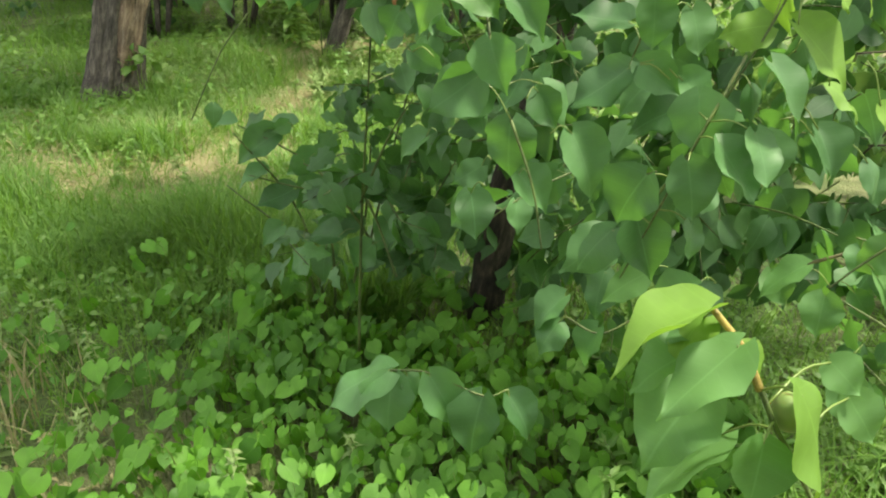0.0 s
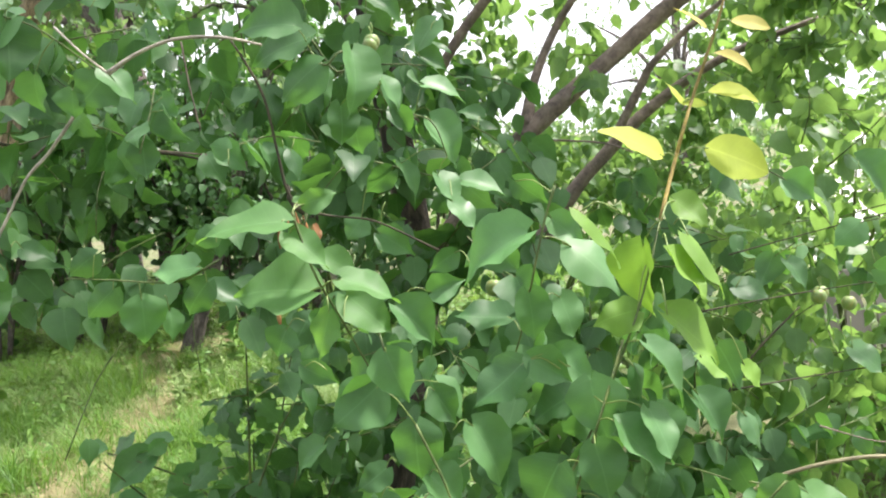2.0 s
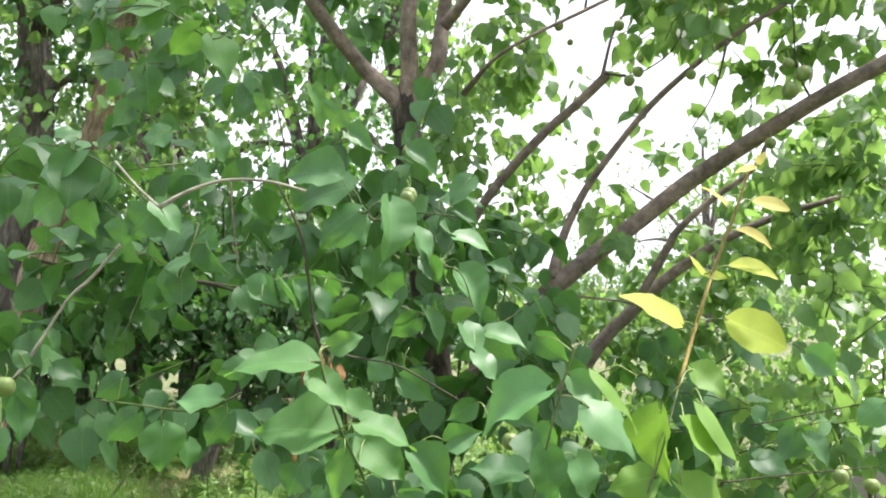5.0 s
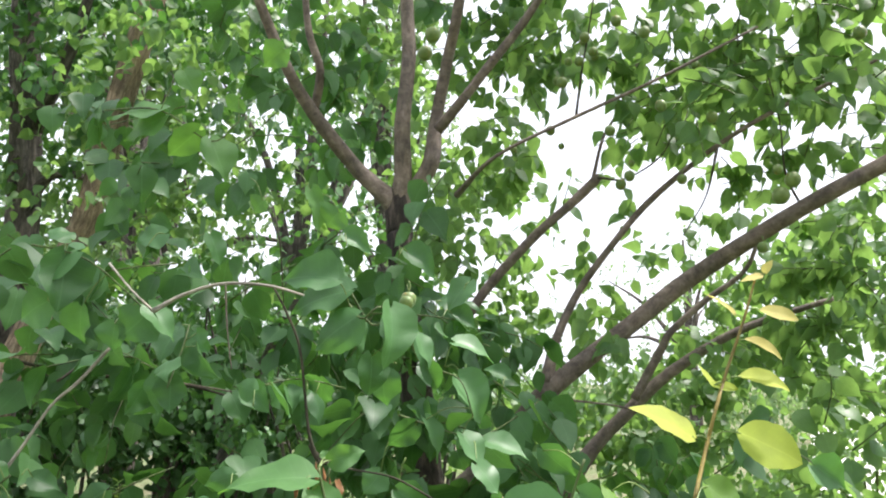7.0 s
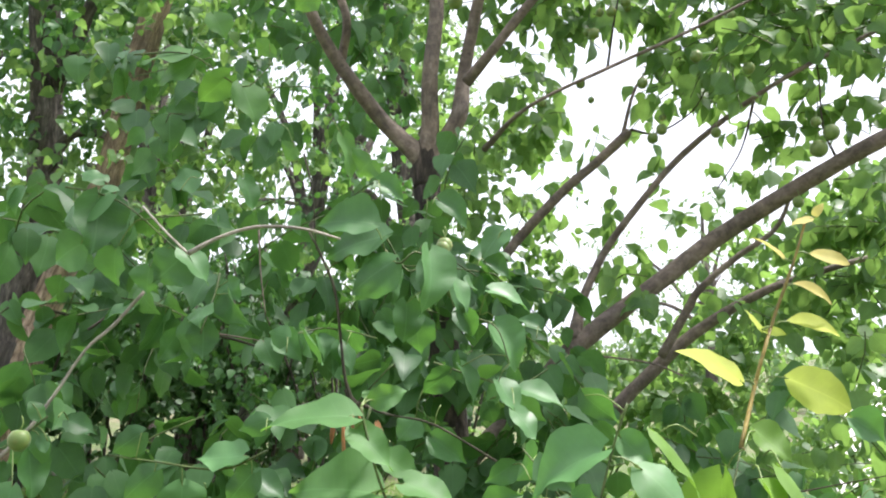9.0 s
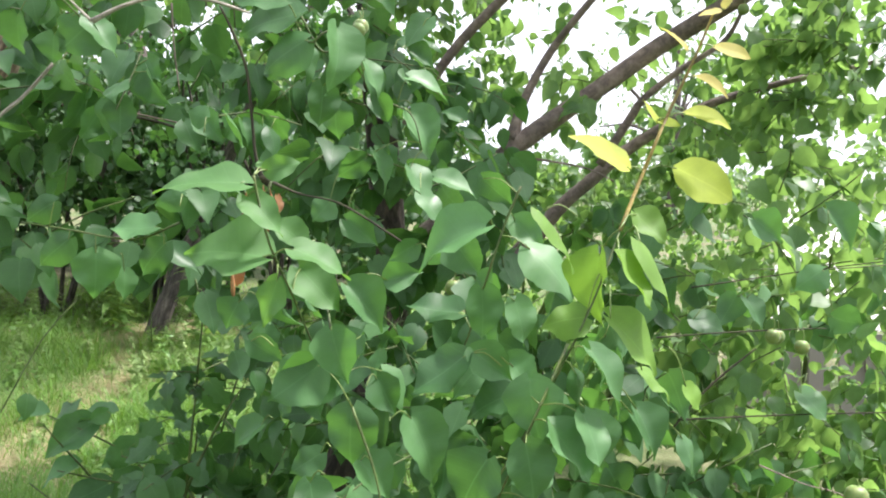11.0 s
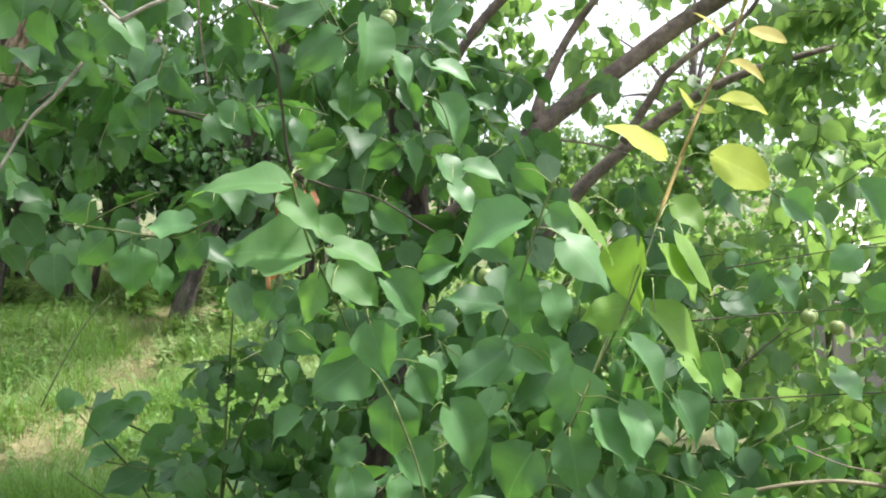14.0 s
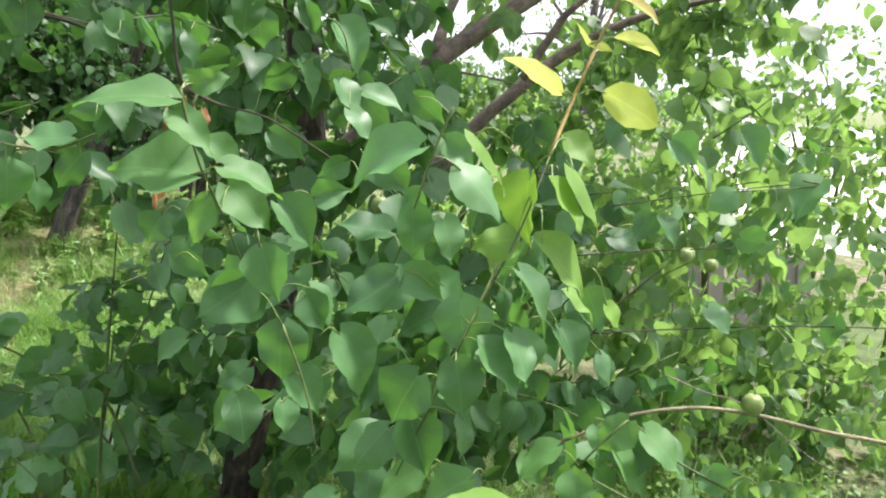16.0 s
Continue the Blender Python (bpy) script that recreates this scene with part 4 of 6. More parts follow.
spray(apricot, (-0.092, 2.630, 0.456), (0.22, 0.22, 0.22), 120, 0.07, LEAF_MASS)
spray(apricot, (0.143, 2.319, 0.318), (0.20, 0.18, 0.15), 100, 0.07, LEAF_MASS)
spray(apricot, (-0.231, 2.583, 0.280), (0.11, 0.14, 0.17), 40, 0.07, LEAF_MASS)
spray(apricot, (0.027, 2.465, 0.280), (0.21, 0.19, 0.16), 70, 0.07, LEAF_MASS)
spray(apricot, (-0.168, 2.724, 0.359), (0.17, 0.17, 0.17), 50, 0.07, LEAF_MASS)
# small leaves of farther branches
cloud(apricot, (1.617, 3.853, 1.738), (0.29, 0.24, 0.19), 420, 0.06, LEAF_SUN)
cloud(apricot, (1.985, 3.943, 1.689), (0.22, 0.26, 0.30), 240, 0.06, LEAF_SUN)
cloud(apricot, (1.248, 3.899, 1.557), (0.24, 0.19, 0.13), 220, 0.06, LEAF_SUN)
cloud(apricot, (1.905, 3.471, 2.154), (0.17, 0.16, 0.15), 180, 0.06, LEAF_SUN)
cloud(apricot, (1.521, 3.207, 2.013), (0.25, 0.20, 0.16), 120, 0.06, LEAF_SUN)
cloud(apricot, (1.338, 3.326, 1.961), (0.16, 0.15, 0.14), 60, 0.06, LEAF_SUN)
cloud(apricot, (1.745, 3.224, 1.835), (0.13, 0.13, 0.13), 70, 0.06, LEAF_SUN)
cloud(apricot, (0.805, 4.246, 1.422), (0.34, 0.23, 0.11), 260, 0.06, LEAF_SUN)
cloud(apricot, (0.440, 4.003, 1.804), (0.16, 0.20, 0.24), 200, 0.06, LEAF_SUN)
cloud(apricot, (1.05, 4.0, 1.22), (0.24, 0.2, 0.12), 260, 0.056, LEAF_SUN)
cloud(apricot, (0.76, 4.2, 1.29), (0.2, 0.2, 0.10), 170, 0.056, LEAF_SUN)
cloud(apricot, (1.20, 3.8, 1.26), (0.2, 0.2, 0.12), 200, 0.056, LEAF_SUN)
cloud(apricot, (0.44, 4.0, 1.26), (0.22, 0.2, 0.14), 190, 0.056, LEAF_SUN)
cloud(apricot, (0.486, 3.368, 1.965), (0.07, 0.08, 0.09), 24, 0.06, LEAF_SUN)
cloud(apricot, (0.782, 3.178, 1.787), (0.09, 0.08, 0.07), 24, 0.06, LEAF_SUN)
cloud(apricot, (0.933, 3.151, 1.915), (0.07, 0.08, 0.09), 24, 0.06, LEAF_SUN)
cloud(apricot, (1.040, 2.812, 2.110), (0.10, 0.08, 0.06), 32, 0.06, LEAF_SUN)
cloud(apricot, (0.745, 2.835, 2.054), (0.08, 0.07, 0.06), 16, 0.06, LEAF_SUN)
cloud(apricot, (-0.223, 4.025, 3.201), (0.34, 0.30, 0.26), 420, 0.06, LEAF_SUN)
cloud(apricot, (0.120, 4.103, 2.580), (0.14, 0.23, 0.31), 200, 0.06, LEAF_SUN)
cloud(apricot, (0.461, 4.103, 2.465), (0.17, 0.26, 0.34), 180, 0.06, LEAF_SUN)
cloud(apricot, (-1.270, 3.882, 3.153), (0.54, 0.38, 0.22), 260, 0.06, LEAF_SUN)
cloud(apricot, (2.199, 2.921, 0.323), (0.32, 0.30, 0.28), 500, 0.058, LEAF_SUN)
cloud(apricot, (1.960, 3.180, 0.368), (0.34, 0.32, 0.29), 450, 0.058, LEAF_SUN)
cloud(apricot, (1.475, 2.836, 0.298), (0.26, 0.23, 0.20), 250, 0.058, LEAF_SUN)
shoot(apricot, [(0.447, 1.127, 1.662), (0.428, 1.123, 1.610), (0.393, 1.118, 1.525), (0.360, 1.094, 1.451), (0.323, 1.050, 1.378)], 0.0028, 0.0016, TENDER, [
    ((0.458, 1.126, 1.670), (0.427, 1.125, 1.662), 0.018, 23),
    ((0.462, 1.126, 1.671), (0.467, 1.124, 1.691), 0.017, -65),
    ((0.417, 1.125, 1.614), (0.380, 1.123, 1.648), 0.020, 18),
    ((0.450, 1.122, 1.621), (0.496, 1.105, 1.612), 0.026, -20),
    ((0.427, 1.120, 1.581), (0.474, 1.107, 1.565), 0.022, -22),
])
shoot(apricot, [(0.393, 1.118, 1.525), (0.360, 1.094, 1.451)], 0.002, 0.002, YOUNG, [
    ((0.416, 1.117, 1.532), (0.474, 1.097, 1.528), 0.036, -26),
    ((0.382, 1.119, 1.518), (0.364, 1.129, 1.551), 0.018, 21),
    ((0.380, 1.119, 1.521), (0.412, 1.114, 1.517), 0.016, -17),
    ((0.407, 1.110, 1.460), (0.480, 1.082, 1.427), 0.068, -8),
    ((0.333, 1.067, 1.455), (0.260, 1.069, 1.503), 0.060, 20),
])
shoot(apricot, [(0.312, 1.011, 1.382), (0.311, 1.011, 1.381)], 0.002, 0.002, YOUNG_GREEN, [
    ((0.344, 1.060, 1.399), (0.382, 1.041, 1.364), 0.044, -5),
    ((0.291, 0.861, 1.381), (0.345, 0.859, 1.322), 0.064, -36),
    ((0.265, 0.842, 1.366), (0.299, 0.832, 1.315), 0.050, -38),
    ((0.296, 1.039, 1.348), (0.285, 1.036, 1.257), 0.074, 63),
    ((0.277, 1.004, 1.274), (0.221, 1.005, 1.268), 0.049, 13),
    ((0.264, 0.856, 1.301), (0.326, 0.849, 1.248), 0.066, -33),
    ((0.214, 1.022, 1.399), (0.272, 0.999, 1.343), 0.067, -45),
    ((0.329, 0.944, 1.226), (0.373, 0.937, 1.204), 0.040, -39),
    ((0.416, 1.033, 1.186), (0.441, 1.030, 1.156), 0.031, -21),
])
shoot(apricot, [(0.176, 1.012, 1.057), (0.213, 1.006, 1.129), (0.251, 0.991, 1.223), (0.284, 1.005, 1.294), (0.323, 1.050, 1.378)], 0.002, 0.0012, LEAF, [
    ((0.276, 0.970, 1.241), (0.325, 0.941, 1.176), 0.069, -36),
    ((0.259, 0.969, 1.214), (0.273, 0.964, 1.174), 0.035, -23),
    ((0.207, 0.973, 1.202), (0.212, 0.953, 1.129), 0.068, 27),
    ((0.150, 1.030, 1.217), (0.193, 1.028, 1.185), 0.045, -10),
    ((0.130, 1.032, 1.212), (0.076, 1.029, 1.156), 0.062, 35),
    ((0.199, 1.021, 1.170), (0.136, 1.031, 1.148), 0.054, 29),
    ((0.242, 0.966, 1.163), (0.283, 0.936, 1.103), 0.063, -27),
    ((0.357, 1.054, 1.141), (0.400, 1.054, 1.089), 0.054, -20),
    ((0.287, 0.981, 1.159), (0.304, 0.962, 1.096), 0.054, -39),
    ((0.422, 1.045, 1.115), (0.443, 1.027, 1.075), 0.039, -24),
])
shoot(apricot, [(0.253, 0.990, 1.243), (0.210, 0.949, 1.161), (0.178, 0.956, 1.071), (0.149, 1.000, 0.959)], 0.002, 0.0012, LEAF, [
    ((0.157, 0.929, 1.121), (0.120, 0.929, 1.062), 0.067, 14),
    ((0.198, 0.926, 1.141), (0.215, 0.911, 1.074), 0.054, 11),
    ((0.133, 0.996, 1.026), (0.084, 0.989, 0.973), 0.057, 43),
    ((0.157, 0.977, 1.051), (0.182, 0.949, 0.980), 0.059, 7),
    ((0.213, 0.938, 1.065), (0.219, 0.917, 1.022), 0.039, -34),
    ((0.226, 0.926, 1.164), (0.269, 0.896, 1.108), 0.061, -33),
    ((0.261, 0.923, 1.178), (0.284, 0.891, 1.126), 0.052, -34),
    ((0.347, 1.008, 1.162), (0.376, 0.979, 1.114), 0.051, -20),
    ((0.193, 0.997, 1.179), (0.134, 1.004, 1.153), 0.051, 35),
    ((0.130, 0.997, 1.222), (0.072, 0.996, 1.166), 0.064, 41),
    ((0.140, 0.996, 1.229), (0.191, 0.986, 1.197), 0.045, 13),
])
shoot(apricot, [(-0.004, 1.093, 1.126), (0.030, 1.070, 1.045), (0.048, 1.050, 0.966)], 0.002, 0.0012, LEAF, [
    ((-0.004, 1.093, 1.126), (-0.009, 1.081, 1.046), 0.068, 18),
    ((0.007, 1.126, 1.043), (0.057, 1.110, 0.998), 0.058, -19),
    ((0.076, 1.175, 1.090), (0.128, 1.142, 1.016), 0.071, -16),
    ((-0.050, 1.112, 1.177), (-0.116, 1.102, 1.123), 0.075, 3),
    ((0.025, 1.195, 1.141), (0.056, 1.186, 1.086), 0.052, -1),
    ((-0.068, 1.227, 0.971), (-0.047, 1.195, 0.904), 0.063, -18),
    ((-0.056, 1.282, 0.996), (-0.105, 1.275, 0.960), 0.047, 1),
    ((-0.166, 1.406, 0.997), (-0.229, 1.405, 0.956), 0.055, 27),
])
shoot(apricot, [(0.206, 1.126, 1.425), (0.187, 1.123, 1.373), (0.164, 1.117, 1.292), (0.151, 1.142, 1.226), (0.129, 1.205, 1.130)], 0.002, 0.0012, LEAF, [
    ((0.151, 1.025, 1.376), (0.057, 1.039, 1.338), 0.082, 26),
    ((0.160, 1.182, 1.433), (0.202, 1.177, 1.393), 0.038, 39),
    ((0.220, 1.117, 1.344), (0.287, 1.085, 1.293), 0.072, -12),
    ((0.160, 1.117, 1.288), (0.170, 1.109, 1.216), 0.052, -6),
    ((0.138, 1.165, 1.245), (0.060, 1.184, 1.241), 0.064, 32),
    ((0.206, 1.172, 1.377), (0.250, 1.154, 1.339), 0.040, 14),
    ((0.076, 1.280, 1.327), (0.033, 1.281, 1.301), 0.036, -28),
    ((0.219, 1.209, 1.259), (0.243, 1.199, 1.195), 0.055, -18),
])
shoot(apricot, [(-0.129, 1.026, 1.424), (-0.123, 1.023, 1.399), (-0.106, 1.016, 1.343), (-0.083, 1.058, 1.278), (-0.047, 1.096, 1.182)], 0.002, 0.0012, LEAF_LIGHT, [
    ((-0.137, 1.005, 1.415), (-0.238, 1.000, 1.420), 0.076, 35),
    ((-0.117, 1.046, 1.431), (-0.075, 1.039, 1.442), 0.031, 22),
    ((-0.123, 1.047, 1.434), (-0.126, 1.049, 1.444), 0.014, 4),
    ((-0.136, 1.024, 1.400), (-0.090, 1.002, 1.360), 0.043, -6),
    ((-0.112, 1.015, 1.328), (-0.210, 1.029, 1.343), 0.084, 21),
    ((-0.077, 1.013, 1.340), (-0.006, 1.004, 1.317), 0.056, -30),
    ((-0.104, 1.078, 1.363), (-0.061, 1.069, 1.336), 0.037, -3),
    ((-0.095, 1.011, 1.302), (-0.114, 1.014, 1.242), 0.043, 30),
    ((-0.079, 1.091, 1.308), (-0.021, 1.067, 1.256), 0.056, 1),
])
shoot(apricot, [(-0.052, 1.185, 1.269), (-0.038, 1.129, 1.218), (-0.030, 1.171, 1.144)], 0.002, 0.0012, LEAF, [
    ((-0.034, 1.079, 1.230), (-0.014, 1.057, 1.167), 0.057, 17),
    ((-0.038, 1.125, 1.181), (-0.117, 1.124, 1.115), 0.073, -21),
    ((-0.017, 1.103, 1.286), (0.039, 1.098, 1.233), 0.057, -13),
    ((0.033, 1.229, 1.276), (0.082, 1.221, 1.293), 0.043, 12),
    ((-0.000, 1.224, 1.195), (-0.033, 1.224, 1.154), 0.052, 29),
    ((0.032, 1.236, 1.141), (0.072, 1.222, 1.085), 0.048, -1),
    ((-0.200, 1.346, 1.216), (-0.222, 1.337, 1.174), 0.056, 1),
    ((-0.171, 1.287, 1.167), (-0.121, 1.284, 1.132), 0.040, 22),
])
shoot(apricot, [(-0.153, 1.439, 1.703), (-0.102, 1.326, 1.624), (-0.064, 1.324, 1.639), (-0.000, 1.410, 1.557), (0.059, 1.402, 1.529), (0.081, 1.394, 1.470)], 0.002, 0.0012, LEAF, [
    ((0.059, 1.423, 1.533), (0.112, 1.403, 1.471), 0.067, -17),
    ((-0.000, 1.410, 1.557), (0.028, 1.395, 1.509), 0.039, 7),
    ((-0.052, 1.221, 1.630), (-0.033, 1.191, 1.549), 0.070, -40),
    ((-0.106, 1.326, 1.627), (-0.181, 1.336, 1.579), 0.071, 7),
    ((-0.087, 1.420, 1.569), (-0.084, 1.422, 1.496), 0.060, -27),
    ((-0.139, 1.335, 1.686), (-0.229, 1.339, 1.704), 0.073, 2),
    ((-0.112, 1.377, 1.628), (-0.090, 1.369, 1.570), 0.051, -36),
    ((-0.014, 1.315, 1.597), (0.014, 1.311, 1.549), 0.044, -39),
    ((0.003, 1.401, 1.466), (0.035, 1.386, 1.405), 0.056, -39),
    ((0.062, 1.393, 1.443), (0.097, 1.374, 1.391), 0.052, -29),
    ((0.077, 1.287, 1.403), (0.116, 1.278, 1.363), 0.045, -26),
])
shoot(apricot, [(-0.041, 1.456, 1.470), (0.016, 1.449, 1.451), (0.110, 1.437, 1.422)], 0.002, 0.0012, LEAF, [
    ((-0.012, 1.452, 1.453), (-0.062, 1.452, 1.416), 0.046, -33),
    ((0.105, 1.438, 1.427), (0.176, 1.412, 1.412), 0.062, -23),
    ((0.037, 1.672, 1.686), (0.114, 1.657, 1.690), 0.063, -20),
    ((0.088, 1.569, 1.713), (0.037, 1.556, 1.661), 0.059, 21),
    ((0.055, 1.459, 1.593), (0.126, 1.452, 1.572), 0.059, -24),
    ((0.165, 1.645, 1.534), (0.122, 1.655, 1.561), 0.041, 5),
    ((-0.042, 1.444, 1.347), (0.014, 1.430, 1.310), 0.050, 14),
    ((-0.070, 1.450, 1.376), (-0.098, 1.444, 1.339), 0.050, 7),
])
shoot(apricot, [(-0.287, 1.315, 1.340), (-0.355, 1.319, 1.311), (-0.456, 1.329, 1.320), (-0.532, 1.337, 1.328)], 0.002, 0.0012, LEAF, [
    ((-0.323, 1.318, 1.332), (-0.399, 1.332, 1.317), 0.063, 26),
    ((-0.414, 1.322, 1.288), (-0.409, 1.313, 1.217), 0.070, -19),
    ((-0.308, 1.314, 1.307), (-0.360, 1.323, 1.253), 0.049, -3),
    ((-0.456, 1.328, 1.307), (-0.512, 1.331, 1.259), 0.050, -7),
    ((-0.318, 1.364, 1.296), (-0.262, 1.343, 1.267), 0.047, -15),
    ((-0.401, 1.418, 1.248), (-0.393, 1.403, 1.200), 0.044, -39),
    ((-0.481, 1.336, 1.362), (-0.531, 1.335, 1.329), 0.045, -10),
    ((-0.308, 1.422, 1.375), (-0.356, 1.418, 1.358), 0.039, -14),
    ((-0.298, 1.535, 1.510), (-0.336, 1.538, 1.520), 0.042, -15),
])
shoot(apricot, [(-0.623, 1.332, 1.385), (-0.662, 1.330, 1.353), (-0.717, 1.330, 1.322)], 0.002, 0.0012, LEAF, [
    ((-0.626, 1.330, 1.350), (-0.682, 1.326, 1.311), 0.051, -24),
    ((-0.646, 1.329, 1.333), (-0.636, 1.333, 1.260), 0.051, -46),
    ((-0.642, 1.277, 1.291), (-0.652, 1.261, 1.240), 0.054, 13),
    ((-0.618, 1.329, 1.349), (-0.638, 1.324, 1.343), 0.028, -14),
    ((-0.634, 1.431, 1.372), (-0.589, 1.433, 1.353), 0.040, -6),
    ((-0.648, 1.333, 1.404), (-0.621, 1.333, 1.371), 0.028, -29),
])
shoot(apricot, [(-0.619, 1.332, 1.737), (-0.566, 1.331, 1.727), (-0.513, 1.332, 1.702), (-0.434, 1.338, 1.632)], 0.002, 0.0012, LEAF, [
    ((-0.566, 1.331, 1.724), (-0.562, 1.326, 1.627), 0.080, -29),
    ((-0.548, 1.329, 1.728), (-0.647, 1.351, 1.703), 0.084, 17),
    ((-0.434, 1.338, 1.632), (-0.476, 1.337, 1.586), 0.073, -19),
    ((-0.434, 1.337, 1.641), (-0.387, 1.334, 1.592), 0.051, -22),
    ((-0.592, 1.344, 1.650), (-0.649, 1.358, 1.625), 0.065, -31),
    ((-0.539, 1.342, 1.641), (-0.548, 1.352, 1.580), 0.056, 18),
    ((-0.486, 1.344, 1.615), (-0.493, 1.345, 1.571), 0.047, 4),
    ((-0.557, 1.327, 1.746), (-0.593, 1.327, 1.772), 0.036, 25),
    ((-0.437, 1.418, 1.772), (-0.485, 1.410, 1.756), 0.050, -3),
    ((-0.362, 1.415, 1.771), (-0.338, 1.424, 1.715), 0.049, -31),
])
shoot(apricot, [(-0.617, 1.588, 2.044), (-0.509, 1.583, 2.044), (-0.411, 1.587, 1.984), (-0.357, 1.579, 2.022)], 0.002, 0.0012, LEAF_LIGHT, [
    ((-0.411, 1.587, 1.988), (-0.376, 1.578, 1.910), 0.076, -26),
    ((-0.433, 1.585, 2.006), (-0.502, 1.604, 1.951), 0.058, -56),
    ((-0.500, 1.584, 2.033), (-0.583, 1.591, 1.987), 0.076, 8),
    ((-0.503, 1.582, 2.046), (-0.610, 1.572, 2.030), 0.087, 22),
    ((-0.357, 1.572, 2.065), (-0.379, 1.577, 2.043), 0.046, -28),
    ((-0.308, 1.599, 1.871), (-0.329, 1.603, 1.850), 0.046, -5),
    ((-0.216, 1.588, 1.890), (-0.190, 1.593, 1.800), 0.052, -30),
    ((-0.161, 1.595, 1.849), (-0.188, 1.594, 1.821), 0.069, -15),
    ((-0.270, 1.553, 2.161), (-0.314, 1.562, 2.130), 0.058, -34),
    ((-0.465, 1.569, 2.119), (-0.442, 1.568, 2.073), 0.052, -6),
])
shoot(apricot, [(-0.121, 1.367, 1.671), (-0.084, 1.374, 1.616), (-0.038, 1.369, 1.634), (-0.011, 1.379, 1.561)], 0.002, 0.0012, LEAF, [
    ((-0.121, 1.367, 1.671), (-0.223, 1.377, 1.651), 0.084, 16),
    ((-0.109, 1.375, 1.616), (-0.175, 1.370, 1.577), 0.064, 9),
    ((-0.047, 1.369, 1.636), (-0.036, 1.378, 1.554), 0.060, -3),
    ((-0.069, 1.485, 1.545), (-0.072, 1.480, 1.484), 0.063, 33),
    ((0.069, 1.480, 1.537), (0.111, 1.495, 1.472), 0.052, 20),
    ((0.003, 1.379, 1.552), (0.031, 1.388, 1.511), 0.033, 13),
    ((-0.011, 1.374, 1.589), (0.012, 1.369, 1.543), 0.041, -24),
    ((0.054, 1.564, 1.651), (0.106, 1.563, 1.629), 0.045, -6),
    ((-0.146, 1.552, 1.797), (-0.093, 1.545, 1.775), 0.045, 0),
    ((-0.031, 1.650, 1.781), (0.035, 1.643, 1.746), 0.061, -7),
])
# foremost leaves take the lighter green, their sheen put into the colour
shoot(apricot, [(0.172, 0.557, 1.158), (0.190, 0.550, 1.138), (0.206, 0.540, 1.112), (0.219, 0.530, 1.087), (0.230, 0.524, 1.071), (0.248, 0.513, 1.042), (0.273, 0.499, 1.005)], 0.0026, 0.0016, LEAF_LIGHT, [
    ((0.168, 0.555, 1.131), (0.116, 0.537, 1.111), 0.047, 65),
    ((0.186, 0.532, 1.148), (0.135, 0.498, 1.108), 0.047, 43),
    ((0.176, 0.562, 1.096), (0.128, 0.527, 1.047), 0.064, 37),
    ((0.193, 0.558, 1.059), (0.129, 0.532, 1.019), 0.063, 70),
    ((0.206, 0.508, 1.092), (0.199, 0.485, 1.053), 0.048, -17),
    ((0.172, 0.571, 1.141), (0.137, 0.562, 1.129), 0.031, 53),
    ((0.268, 0.600, 1.102), (0.292, 0.585, 1.085), 0.031, 8),
    ((0.283, 0.591, 1.079), (0.312, 0.583, 1.044), 0.035, -3),
])
shoot(apricot, [(0.170, 0.553, 1.161), (0.181, 0.549, 1.150), (0.190, 0.545, 1.140), (0.198, 0.540, 1.127), (0.205, 0.535, 1.113)], 0.0022, 0.003, YOUNG_GREEN, [
    ((0.169, 0.553, 1.161), (0.100, 0.527, 1.146), 0.061, 66),
    ((0.223, 0.512, 1.129), (0.265, 0.491, 1.058), 0.068, -47),
    ((0.194, 0.564, 1.130), (0.211, 0.553, 1.112), 0.023, 7),
    ((0.168, 0.564, 1.150), (0.139, 0.542, 1.124), 0.036, 61),
])
shoot(apricot, [(-0.164, 1.079, 0.734), (-0.105, 1.086, 0.731), (-0.023, 1.083, 0.702), (0.014, 1.093, 0.711)], 0.002, 0.0015, LEAF, [
    ((-0.164, 1.079, 0.734), (-0.278, 1.061, 0.695), 0.098, 57),
    ((-0.158, 1.076, 0.727), (-0.169, 1.033, 0.648), 0.077, 4),
    ((-0.105, 1.084, 0.728), (-0.047, 1.066, 0.653), 0.065, -12),
    ((-0.023, 1.083, 0.702), (-0.047, 1.046, 0.605), 0.074, 11),
    ((0.015, 1.089, 0.703), (0.066, 1.068, 0.650), 0.056, -30),
    ((-0.138, 1.079, 0.727), (-0.116, 1.074, 0.698), 0.036, -27),
])
shoot(apricot, [(0.093, 1.284, 0.738), (0.152, 1.280, 0.713), (0.215, 1.302, 0.740)], 0.002, 0.0015, LEAF, [
    ((0.090, 1.298, 0.768), (0.033, 1.269, 0.723), 0.066, 41),
    ((0.084, 1.279, 0.729), (0.046, 1.247, 0.688), 0.060, 35),
    ((0.151, 1.284, 0.722), (0.117, 1.257, 0.662), 0.066, 46),
    ((0.143, 1.167, 0.948), (0.085, 1.116, 0.900), 0.072, -7),
    ((0.062, 1.468, 0.900), (-0.001, 1.446, 0.871), 0.071, 8),
    ((0.205, 1.450, 0.820), (0.224, 1.415, 0.770), 0.069, 23),
    ((0.153, 1.325, 0.808), (0.130, 1.280, 0.743), 0.060, 38),
])
